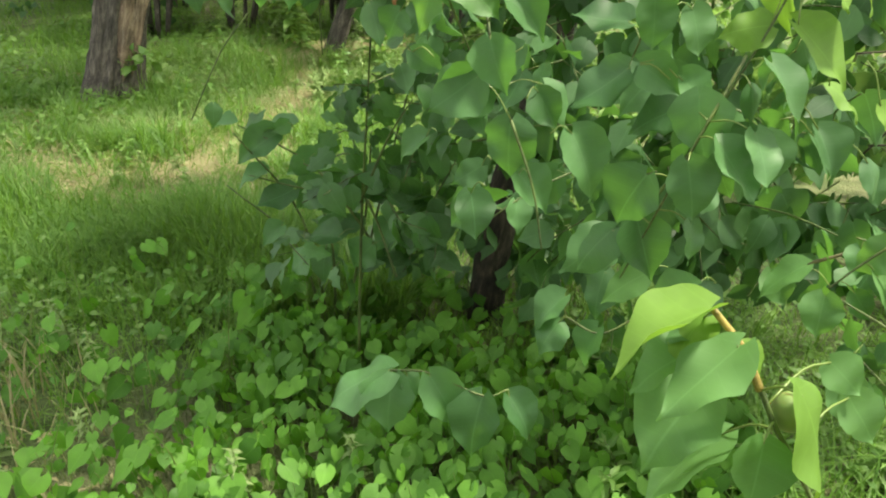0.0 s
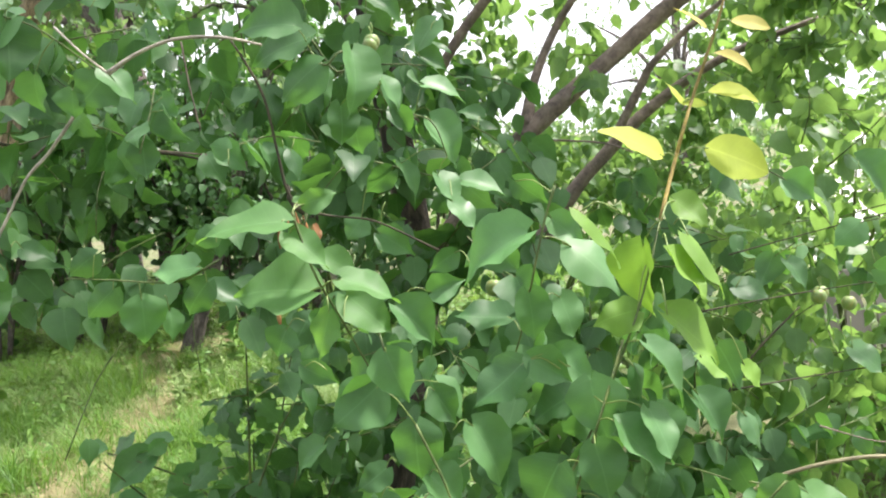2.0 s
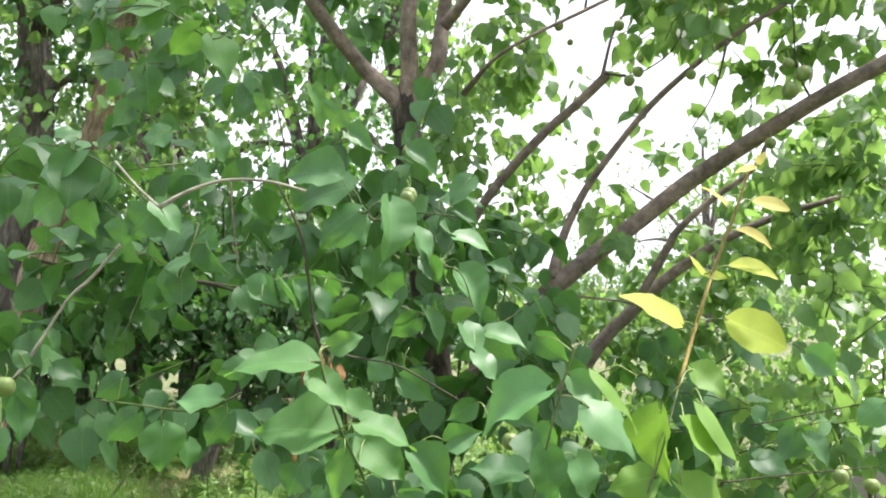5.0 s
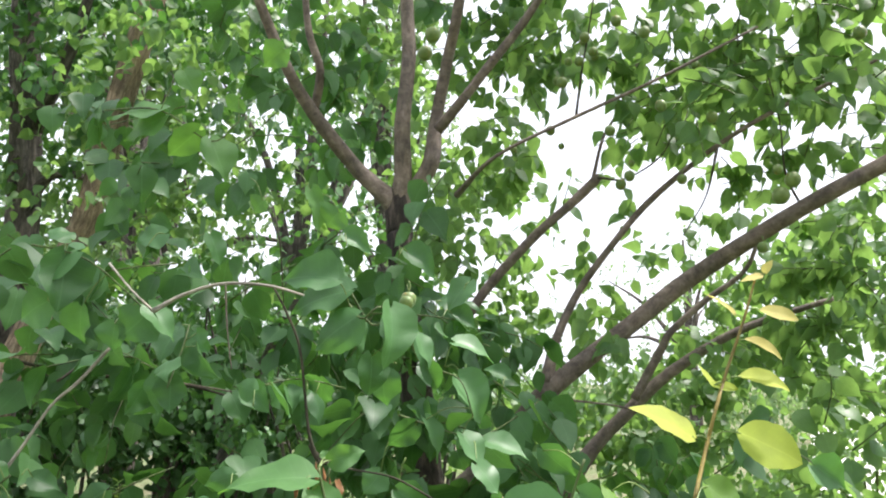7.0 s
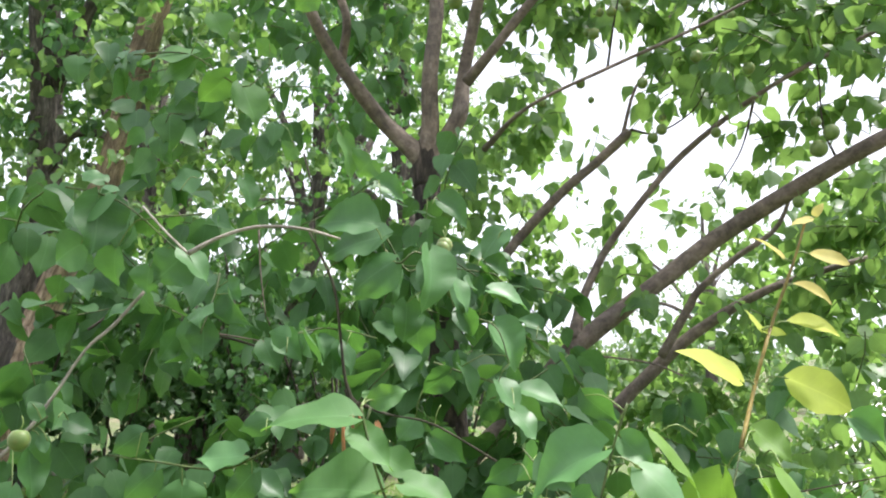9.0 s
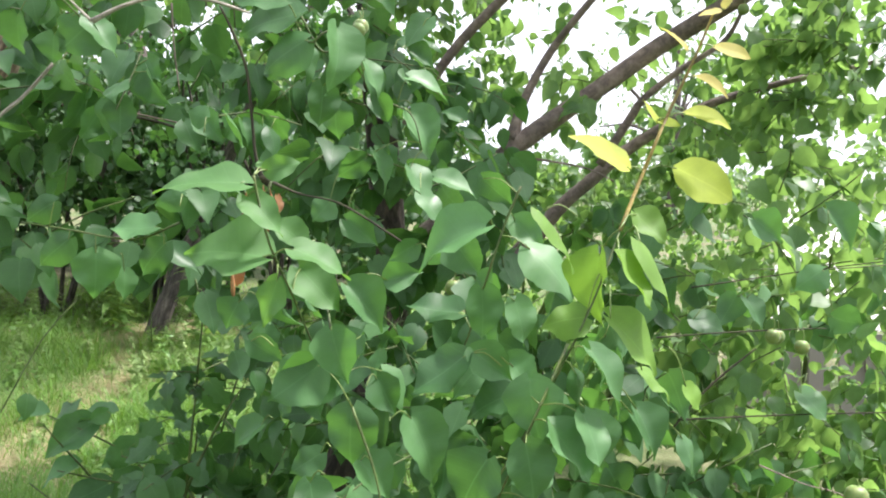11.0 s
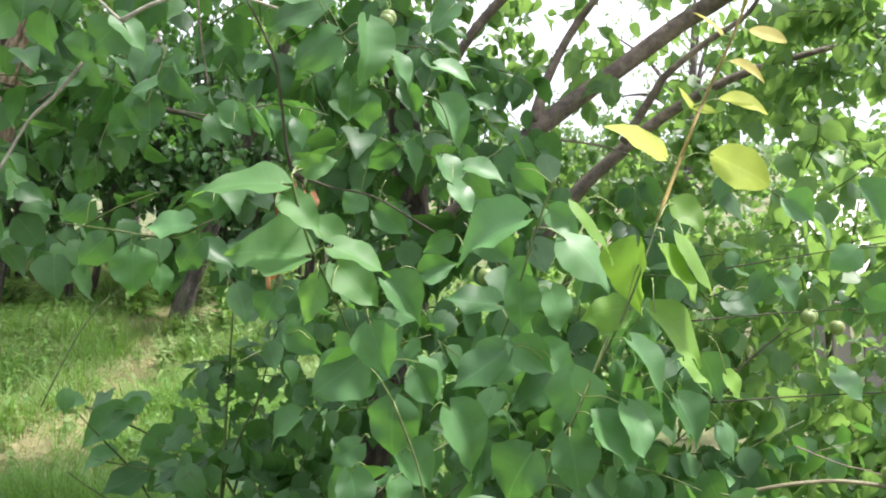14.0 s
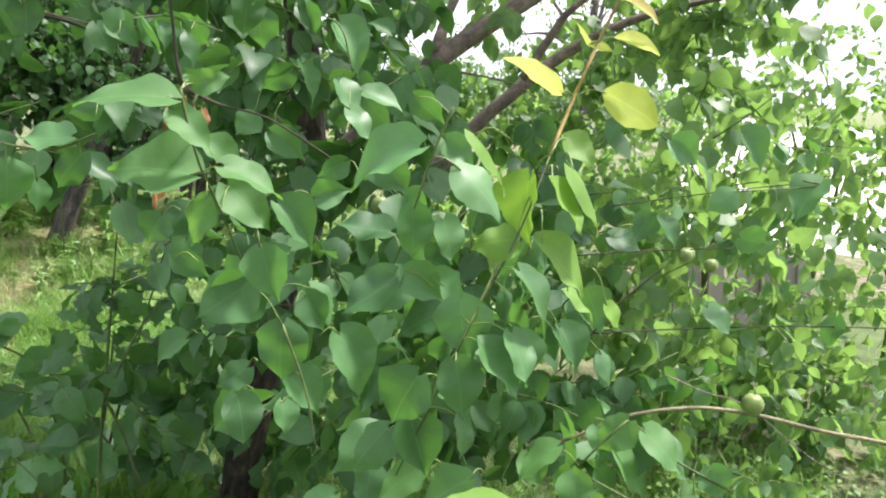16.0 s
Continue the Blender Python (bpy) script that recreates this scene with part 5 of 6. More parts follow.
shoot(apricot, [(0.530, 1.172, 0.962), (0.488, 1.171, 0.920), (0.439, 1.168, 0.864)], 0.0022, 0.0014, LEAF_LIGHT, [
    ((0.532, 1.172, 0.962), (0.487, 1.169, 0.909), 0.058, 6),
    ((0.557, 1.164, 0.947), (0.620, 1.136, 0.897), 0.068, -25),
    ((0.515, 1.165, 0.913), (0.573, 1.142, 0.844), 0.075, -31),
    ((0.423, 1.181, 0.914), (0.355, 1.185, 0.863), 0.069, 62),
    ((0.447, 1.170, 0.882), (0.440, 1.155, 0.823), 0.058, 54),
    ((0.490, 1.163, 0.885), (0.519, 1.151, 0.844), 0.037, 11),
    ((0.182, 1.025, 0.955), (0.123, 1.015, 0.920), 0.047, 26),
    ((0.227, 0.921, 0.993), (0.168, 0.924, 0.962), 0.050, 35),
])
shoot(apricot, [(0.958, 1.484, 1.324), (0.991, 1.476, 1.316), (0.831, 1.500, 1.292)], 0.002, 0.0012, LEAF, [
    ((0.996, 1.478, 1.327), (0.929, 1.466, 1.262), 0.075, 50),
    ((0.888, 1.616, 1.400), (0.951, 1.591, 1.332), 0.077, -6),
    ((0.831, 1.500, 1.292), (0.782, 1.507, 1.255), 0.058, 29),
    ((0.709, 1.539, 1.378), (0.764, 1.521, 1.340), 0.063, 17),
    ((0.695, 1.511, 1.233), (0.727, 1.477, 1.181), 0.056, -15),
    ((0.788, 1.460, 1.071), (0.835, 1.426, 1.032), 0.056, -14),
    ((0.600, 1.518, 1.188), (0.663, 1.498, 1.173), 0.054, -13),
    ((0.590, 1.473, 0.964), (0.614, 1.456, 0.902), 0.048, -9),
    ((0.846, 1.479, 1.208), (0.905, 1.474, 1.190), 0.058, 41),
    ((1.035, 1.418, 1.075), (1.017, 1.409, 1.009), 0.048, 66),
])
shoot(apricot, [(-0.124, 1.145, 1.419), (-0.135, 1.143, 1.382)], 0.002, 0.001, DRY, [
    ((-0.137, 1.144, 1.397), (-0.146, 1.137, 1.369), 0.025, 41),
    ((-0.117, 1.144, 1.396), (-0.109, 1.140, 1.372), 0.016, -53),
    ((-0.208, 1.389, 1.265), (-0.217, 1.386, 1.233), 0.026, 45),
])
shoot(apricot, [(0.720, 1.169, 0.844), (0.618, 1.187, 0.893), (0.550, 1.201, 0.935), (0.490, 1.207, 0.951)], 0.0022, 0.0014, LEAF, [
    ((0.550, 1.201, 0.935), (0.529, 1.155, 0.865), 0.079, 48),
    ((0.585, 1.198, 0.927), (0.663, 1.179, 0.861), 0.083, -39),
    ((0.498, 1.203, 0.938), (0.494, 1.176, 0.898), 0.047, 4),
    ((0.688, 1.182, 0.879), (0.710, 1.164, 0.828), 0.056, 24),
])
shoot(apricot, [(0.649, 1.040, 0.780), (0.579, 1.056, 0.823), (0.518, 1.073, 0.873), (0.447, 1.086, 0.909)], 0.0022, 0.0014, LEAF_LIGHT, [
    ((0.425, 1.088, 0.914), (0.417, 1.062, 0.858), 0.057, 10),
    ((0.631, 1.069, 0.859), (0.535, 1.050, 0.847), 0.071, 22),
    ((0.529, 1.049, 0.803), (0.590, 1.021, 0.739), 0.078, -2),
    ((0.456, 1.050, 0.808), (0.499, 1.037, 0.735), 0.060, 8),
    ((0.394, 1.234, 0.878), (0.418, 1.212, 0.824), 0.054, 7),
    ((0.579, 1.054, 0.819), (0.628, 1.046, 0.778), 0.043, 29),
])

# green fruit, singly and in rows under the upper branches
fruit(apricot, (0.149, 1.466, 1.234), 0.030, 0.030)
fruit(apricot, (-0.026, 1.372, 1.658), 0.026, 0.020)
fruit(apricot, (0.803, 1.277, 0.950), 0.038, 0.012)
fruit(apricot, (0.698, 1.397, 1.184), 0.026, 0.020)
fruit(apricot, (0.769, 1.431, 1.160), 0.026, 0.020)
fruit(apricot, (0.028, 1.990, 2.386), 0.040, 0.030)
fruit(apricot, (0.010, 2.036, 2.356), 0.038, 0.020)
fruit(apricot, (-0.029, 1.366, 1.652), 0.024, 0.020)
fruit(apricot, (0.898, 2.007, 1.987), 0.043, 0.030)
fruit(apricot, (0.927, 2.000, 2.026), 0.040, 0.020)
fruit(apricot, (0.560, 2.254, 2.071), 0.031, 0.020)
fruit(apricot, (0.584, 2.250, 2.095), 0.031, 0.020)
fruit(apricot, (0.529, 2.233, 2.219), 0.031, 0.020)
fruit(apricot, (0.395, 2.220, 2.352), 0.031, 0.020)
fruit(apricot, (0.622, 2.064, 2.235), 0.031, 0.020)
fruit(apricot, (0.578, 2.037, 2.424), 0.031, 0.020)
fruit(apricot, (0.474, 2.273, 2.509), 0.031, 0.020)
fruit(apricot, (0.498, 2.278, 2.469), 0.029, 0.020)
fruit(apricot, (0.458, 2.284, 2.442), 0.029, 0.020)
fruit(apricot, (0.544, 2.186, 2.522), 0.031, 0.020)
fruit(apricot, (0.754, 2.062, 2.206), 0.031, 0.020)
fruit(apricot, (1.091, 1.936, 2.388), 0.034, 0.020)
fruit(apricot, (0.704, 2.167, 2.066), 0.028, 0.020)
fruit(apricot, (0.390, 2.395, 2.268), 0.029, 0.020)
fruit(apricot, (0.887, 2.106, 1.872), 0.029, 0.020)
fruit(apricot, (0.231, 0.545, 1.092), 0.028, 0.012)
fruit(apricot, (-0.615, 1.230, 1.361), 0.030, 0.020)
fruit(apricot, (0.802, 1.596, 1.146), 0.030, 0.020)
fruit(apricot, (0.488, 2.350, 2.532), 0.026, 0.022)
fruit(apricot, (0.520, 2.350, 2.484), 0.024, 0.022)
fruit(apricot, (0.439, 2.350, 2.467), 0.025, 0.022)
fruit(apricot, (0.404, 2.350, 2.407), 0.024, 0.022)
fruit(apricot, (0.432, 2.450, 2.236), 0.020, 0.022)
fruit(apricot, (0.601, 2.400, 2.108), 0.024, 0.022)
fruit(apricot, (0.632, 2.400, 2.172), 0.020, 0.022)
fruit(apricot, (0.890, 2.000, 2.051), 0.026, 0.022)
fruit(apricot, (0.769, 2.200, 2.401), 0.026, 0.022)
fruit(apricot, (0.280, 2.400, 2.209), 0.022, 0.022)

# ---- the old tree: a leaning stem that forks into a dark and a peeled stem ----
old_tree = thing("old_tree", "old leaning tree with furrowed grey bark and a peeled fork", "tree", at=(-2.80, 4.98, 0.0))
limb(old_tree, "trunk", [(-2.80, 4.97, -0.05, 0.245), (-2.78, 4.98, 0.10, 0.19), (-2.75, 4.99, 0.28, 0.165), (-2.68, 5.02, 0.6, 0.158), (-2.56, 5.08, 1.1, 0.15), (-2.48, 5.12, 1.5, 0.15)], OLD_BARK, 44, 0.06)
limb(old_tree, "peeled_strip", [(-2.69, 4.90, 0.06, 0.035), (-2.63, 4.92, 0.35, 0.075), (-2.53, 4.98, 0.8, 0.078), (-2.43, 5.02, 1.25, 0.075), (-2.38, 5.04, 1.6, 0.045)], PEELED, 28, 0.15)
limb(old_tree, "stem", [(-2.50, 5.12, 1.35, 0.14), (-2.52, 5.2, 1.9, 0.115), (-2.46, 5.24, 2.5, 0.10), (-2.47, 5.2, 3.2, 0.095), (-2.50, 5.14, 4.0, 0.085), (-2.4, 5.1, 5.4, 0.06)], OLD_BARK, 30, 0.035)
limb(old_tree, "stem", [(-2.46, 5.12, 1.4, 0.11), (-2.22, 5.08, 2.0, 0.085), (-1.98, 5.02, 2.5, 0.08), (-1.82, 4.9, 3.0, 0.08), (-1.62, 4.76, 3.6, 0.075), (-1.3, 4.6, 4.6, 0.05)], PEELED, 30, 0.04)
limb(old_tree, "branch", [(-2.44, 5.2, 2.55, 0.04), (-2.25, 5.1, 2.78, 0.03), (-2.0, 5.0, 2.75, 0.02), (-1.86, 4.9, 2.6, 0.008)], OLD_BARK)
limb(old_tree, "branch", [(-2.42, 5.2, 3.1, 0.05), (-2.1, 5.0, 3.7, 0.035), (-1.95, 4.9, 4.3, 0.02)], OLD_BARK)
# crown below 3 m uses the leaf colour with sunlight put in
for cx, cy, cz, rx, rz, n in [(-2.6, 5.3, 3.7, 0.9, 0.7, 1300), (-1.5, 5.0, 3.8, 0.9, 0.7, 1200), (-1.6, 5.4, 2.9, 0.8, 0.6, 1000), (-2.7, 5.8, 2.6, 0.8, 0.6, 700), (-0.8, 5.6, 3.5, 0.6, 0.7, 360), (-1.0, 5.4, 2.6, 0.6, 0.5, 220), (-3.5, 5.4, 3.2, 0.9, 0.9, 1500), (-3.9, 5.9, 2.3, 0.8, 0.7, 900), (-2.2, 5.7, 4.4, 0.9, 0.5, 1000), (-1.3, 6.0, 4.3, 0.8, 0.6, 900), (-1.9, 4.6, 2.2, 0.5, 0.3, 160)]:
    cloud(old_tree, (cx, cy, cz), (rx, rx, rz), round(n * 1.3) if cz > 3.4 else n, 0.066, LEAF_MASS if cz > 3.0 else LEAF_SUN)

# ---- a thin leaning stem farther along the path ----
thin_tree = thing("young_tree", "slender dark leaning tree beside the grassy path", "tree", at=(-1.74, 6.5, 0.0))
limb(thin_tree, "trunk", [(-1.77, 6.5, -0.03, 0.095), (-1.72, 6.51, 0.15, 0.075), (-1.58, 6.55, 0.55, 0.066), (-1.38, 6.6, 1.1, 0.055), (-1.02, 6.65, 2.0, 0.042), (-0.5, 6.7, 3.2, 0.028)], OLD_BARK, 12, 0.05)
for cx, cy, cz, rx, rz, n in [(-1.5, 6.8, 2.4, 1.0, 0.8, 1100), (-0.6, 6.9, 2.8, 1.0, 0.9, 600), (-2.3, 7.0, 2.0, 0.9, 0.5, 700), (-0.2, 6.8, 1.8, 0.7, 0.5, 300), (-1.38, 6.3, 1.2, 0.25, 0.25, 260), (-1.1, 6.4, 1.8, 0.3, 0.3, 240)]:
    cloud(thin_tree, (cx, cy, cz), (rx, rx, rz), n, 0.066, LEAF_MASS)

# ---- dark shrubs at the end of the path, and the woods behind ----
def shrub(at, size, n, mat, label, leaf=0.08, name="shrub", group="dark shrubs by the path", tall=1.45, wood=None):
    ob = thing(name, label, "shrub", group, at=(*at, 0.0))
    rng = SPRAY_RNG
    for k in range(7):
        a, r = rng.uniform(0, 6.28), size[0] * rng.uniform(0.2, 0.8)
        top = (at[0] + r * math.cos(a), at[1] + r * math.sin(a), size[1] * rng.uniform(0.75, 1.2) * tall)
        limb(ob, "stem", [(at[0] + 0.1 * math.cos(a), at[1] + 0.1 * math.sin(a), -0.03, 0.02), ((at[0] + top[0]) / 2 + 0.05, (at[1] + top[1]) / 2, top[2] * 0.55, 0.014), (*top, 0.005)], wood or OLD_BARK)
    for _ in range(6):
        c = (at[0] + rng.normal() * size[0] * 0.4, at[1] + rng.normal() * size[0] * 0.3, size[1] * rng.uniform(0.55, 1.3))
        cloud(ob, c, (size[0] * 0.5, size[0] * 0.5, size[1] * 0.42), n // 6, leaf, mat)
    return ob


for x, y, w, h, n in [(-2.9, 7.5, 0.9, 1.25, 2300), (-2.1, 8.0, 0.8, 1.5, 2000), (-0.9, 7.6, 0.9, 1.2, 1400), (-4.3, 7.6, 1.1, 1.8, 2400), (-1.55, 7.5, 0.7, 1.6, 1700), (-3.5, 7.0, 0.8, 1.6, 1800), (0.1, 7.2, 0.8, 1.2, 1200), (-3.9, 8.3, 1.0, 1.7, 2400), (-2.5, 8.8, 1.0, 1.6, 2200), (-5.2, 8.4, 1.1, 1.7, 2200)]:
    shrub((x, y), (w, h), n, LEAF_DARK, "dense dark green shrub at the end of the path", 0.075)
for x, y, w, h, n in [(1.7, 5.4, 0.9, 0.8, 1200), (2.9, 5.6, 1.0, 1.1, 1400), (1.9, 3.3, 0.6, 0.5, 700), (3.9, 5.8, 1.2, 1.5, 1800), (1.2, 4.2, 0.6, 0.6, 800), (3.3, 3.9, 0.8, 1.3, 1300), (0.9, 6.0, 0.8, 0.85, 1000), (-0.75, 8.5, 0.9, 1.7, 1900)]:
    shrub((x, y), (w, h), n, LEAF_SUN, "bright green leafy shrub in open light", 0.052, group="bright shrubs", tall=0.95, wood=TWIG)


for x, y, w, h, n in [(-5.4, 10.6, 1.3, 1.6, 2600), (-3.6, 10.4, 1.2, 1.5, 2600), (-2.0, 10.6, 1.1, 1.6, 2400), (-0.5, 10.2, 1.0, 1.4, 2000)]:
    shrub((x, y), (w, h), n, LEAF_FAR, "distant leafy shrub with haze put into its pale green", 0.095, group="pale shrubs", tall=0.95, wood=TWIG)


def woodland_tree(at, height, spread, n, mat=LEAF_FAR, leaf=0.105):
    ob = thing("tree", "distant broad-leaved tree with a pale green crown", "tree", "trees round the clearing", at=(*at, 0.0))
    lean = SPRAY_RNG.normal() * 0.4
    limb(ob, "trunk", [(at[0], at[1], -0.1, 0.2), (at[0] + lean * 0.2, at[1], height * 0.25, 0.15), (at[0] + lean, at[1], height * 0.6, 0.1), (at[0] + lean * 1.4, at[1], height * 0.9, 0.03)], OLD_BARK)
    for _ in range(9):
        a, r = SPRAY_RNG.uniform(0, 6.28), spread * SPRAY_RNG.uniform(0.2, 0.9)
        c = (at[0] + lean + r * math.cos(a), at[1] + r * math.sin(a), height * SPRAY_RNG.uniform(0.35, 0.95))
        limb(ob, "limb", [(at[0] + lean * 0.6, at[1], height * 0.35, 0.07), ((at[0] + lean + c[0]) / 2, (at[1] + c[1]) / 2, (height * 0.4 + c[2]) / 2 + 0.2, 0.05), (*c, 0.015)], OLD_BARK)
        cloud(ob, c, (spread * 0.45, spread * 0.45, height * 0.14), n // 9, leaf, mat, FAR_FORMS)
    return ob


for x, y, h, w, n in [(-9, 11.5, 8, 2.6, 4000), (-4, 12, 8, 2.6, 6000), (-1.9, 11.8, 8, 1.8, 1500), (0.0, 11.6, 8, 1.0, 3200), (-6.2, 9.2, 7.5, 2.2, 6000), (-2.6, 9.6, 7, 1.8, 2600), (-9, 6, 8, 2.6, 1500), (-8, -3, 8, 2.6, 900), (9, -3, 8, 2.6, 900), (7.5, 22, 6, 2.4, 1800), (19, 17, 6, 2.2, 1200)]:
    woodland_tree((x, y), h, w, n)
# unseen trees behind the camera, added to block low sky light
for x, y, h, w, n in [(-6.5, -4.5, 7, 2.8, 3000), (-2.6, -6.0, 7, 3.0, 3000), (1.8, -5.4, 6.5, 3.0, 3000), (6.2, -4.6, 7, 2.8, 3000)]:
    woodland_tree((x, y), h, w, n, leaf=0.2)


def pale_yard():
    """Guessed pale ground beyond the bushes, added to give the white glare there."""
    turns, reach = np.linspace(radians(25), radians(50), 26), np.geomspace(9.0, 70.0, 30)
    verts = [(d * math.sin(t), d * math.cos(t), 0.12 if reach[0] < d and turns[0] < t < turns[-1] else -0.15) for d in reach for t in turns]
    n = len(turns)
    faces = [(j * n + i, j * n + i + 1, (j + 1) * n + i + 1, (j + 1) * n + i) for j in range(len(reach) - 1) for i in range(n - 1)]
    return tagged(mesh_object("pale_yard", verts, faces, [PALE_GROUND]), "pale open ground added for the white glare at right", "ground", kind="structure")


pale_yard()
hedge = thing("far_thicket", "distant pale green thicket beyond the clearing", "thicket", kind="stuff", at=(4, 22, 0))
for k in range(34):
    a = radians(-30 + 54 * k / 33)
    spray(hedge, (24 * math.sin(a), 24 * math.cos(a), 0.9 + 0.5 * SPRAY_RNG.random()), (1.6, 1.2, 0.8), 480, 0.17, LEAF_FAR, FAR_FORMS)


def board_pile(at):
    ob = thing("board_pile", "weathered grey boards standing among the bushes", "boards", at=(*at, 0.0))
    rng = SPRAY_RNG
    for k in range(11):
        w, h, x = 0.09 + 0.03 * rng.random(), 0.38 + 0.18 * rng.random(), at[0] - 0.55 + 0.105 * k
        lean, top = 0.06 * rng.normal(), 0.1 + 0.05 * rng.random()
        v = [(x + sx * w / 2 + (lean if sz else 0), at[1] + sy * 0.011 + (top if sz else 0) + 0.02 * (k % 2), h if sz else -0.03) for sz in (0, 1) for sy in (-1, 1) for sx in (-1, 1)]
        f = [(0, 1, 3, 2), (4, 6, 7, 5), (0, 4, 5, 1), (2, 3, 7, 6), (0, 2, 6, 4), (1, 5, 7, 3)]
        mesh_object("board", to_local(ob, v), f, [GREY_WOOD], ob, smooth=False)


board_pile((2.75, 4.75))
# ---- low growth: a dark low bush and a lobed sapling left of the tree ----
low_bush = thing("low_bush", "low dark green seedling bush with broad leaves beside the grass", "bush", at=(-0.55, 2.35, 0.0))
for x, y, z in [(-0.85, 2.2, 0.72), (-0.7, 2.3, 0.6), (-0.45, 2.2, 0.75), (-0.35, 2.4, 0.95), (-0.95, 2.35, 0.5)]:
    limb(low_bush, "stem", [(-0.55 + 0.1 * x, 2.35, -0.02, 0.006), ((x - 0.55) / 2, (y + 2.35) / 2 + 0.03, z * 0.6, 0.004), (x, y, z, 0.0018)], TWIG)
for cx, cy, cz, rx, rz, n in [(-0.62, 2.3, 0.60, 0.16, 0.04, 20), (-0.5, 2.3, 0.48, 0.22, 0.05, 30), (-0.4, 2.35, 0.62, 0.18, 0.08, 25), (-0.3, 2.45, 0.9, 0.14, 0.18, 30), (-0.55, 2.45, 0.32, 0.26, 0.05, 36), (-0.2, 2.62, 0.42, 0.22, 0.12, 45), (-0.3, 2.55, 0.25, 0.3, 0.06, 40), (0.05, 2.75, 0.35, 0.25, 0.14, 40)]:
    spray(low_bush, (cx, cy, cz), (rx, rx, rz), n, 0.078, LEAF_MASS, hang=0.12, per=5, flat=1.0)
shoot(low_bush, [(-0.482, 2.191, 0.469), (-0.624, 2.239, 0.614), (-0.759, 2.254, 0.685), (-0.859, 2.258, 0.725)], 0.004, 0.002, LEAF, [
    ((-0.868, 2.260, 0.730), (-0.950, 2.254, 0.724), 0.066, 40),
    ((-0.745, 2.266, 0.707), (-0.861, 2.199, 0.636), 0.100, 4),
    ((-0.698, 2.282, 0.728), (-0.813, 2.268, 0.718), 0.092, 49),
    ((-0.628, 2.259, 0.658), (-0.725, 2.235, 0.599), 0.079, -7),
    ((-0.581, 2.272, 0.671), (-0.629, 2.270, 0.705), 0.069, -15),
])
shoot(low_bush, [(-0.457, 2.219, 0.404), (-0.566, 2.260, 0.523), (-0.700, 2.254, 0.550), (-0.834, 2.248, 0.578)], 0.004, 0.002, LEAF, [
    ((-0.782, 2.260, 0.587), (-0.877, 2.229, 0.561), 0.082, 36),
    ((-0.699, 2.251, 0.543), (-0.798, 2.201, 0.489), 0.098, 24),
    ((-0.619, 2.272, 0.564), (-0.700, 2.234, 0.494), 0.092, 8),
    ((-0.487, 2.290, 0.562), (-0.600, 2.227, 0.515), 0.102, -4),
    ((-0.426, 2.324, 0.616), (-0.434, 2.279, 0.534), 0.081, 1),
    ((-0.548, 2.237, 0.469), (-0.617, 2.182, 0.407), 0.088, 3),
    ((-0.415, 2.347, 0.426), (-0.477, 2.304, 0.345), 0.092, 22),
    ((-0.756, 2.289, 0.404), (-0.812, 2.238, 0.365), 0.073, 17),
])
shoot(low_bush, [(-0.359, 2.085, 0.368), (-0.470, 2.151, 0.587), (-0.646, 2.194, 0.644)], 0.004, 0.002, LEAF, [
    ((-0.586, 2.172, 0.592), (-0.651, 2.157, 0.519), 0.093, 17),
    ((-0.695, 2.226, 0.754), (-0.746, 2.215, 0.725), 0.046, -27),
    ((-0.647, 2.197, 0.658), (-0.690, 2.202, 0.593), 0.062, -8),
    ((-0.457, 2.152, 0.602), (-0.375, 2.157, 0.679), 0.077, -19),
    ((-0.342, 2.134, 0.612), (-0.366, 2.117, 0.556), 0.071, 24),
    ((-0.536, 2.134, 0.453), (-0.638, 2.157, 0.457), 0.093, 26),
    ((-0.435, 2.115, 0.447), (-0.506, 2.125, 0.363), 0.093, 6),
    ((-0.634, 2.138, 0.388), (-0.688, 2.135, 0.326), 0.093, 28),
    ((-0.265, 2.100, 0.518), (-0.318, 2.083, 0.463), 0.085, 3),
    ((-0.155, 2.101, 0.613), (-0.196, 2.105, 0.549), 0.077, 10),
])
sapling = thing("mulberry_sapling", "thin sapling with dark lobed leaves beside the tree", "sapling", at=(-0.47, 2.05, 0.0))
limb(sapling, "stem", [(-0.47, 2.05, -0.02, 0.0055), (-0.45, 2.05, 0.5, 0.0045), (-0.42, 2.04, 0.9, 0.003), (-0.40, 2.04, 1.2, 0.0015)], TWIG)
limb(sapling, "branch", [(-0.45, 2.05, 0.6, 0.004), (-0.36, 2.0, 0.8, 0.003), (-0.30, 2.0, 0.9, 0.0015)], TWIG)
for cx, cz, rx, rz, n in [(-0.40, 1.10, 0.05, 0.10, 12), (-0.43, 0.92, 0.09, 0.10, 20), (-0.35, 0.92, 0.08, 0.1, 12), (-0.46, 0.76, 0.12, 0.08, 16), (-0.48, 0.55, 0.15, 0.12, 12)]:
    spray(sapling, (cx, 2.05, cz), (rx, rx, rz), n, 0.066, LEAF_MASS, LOBED_FORMS, 0.6, per=4)

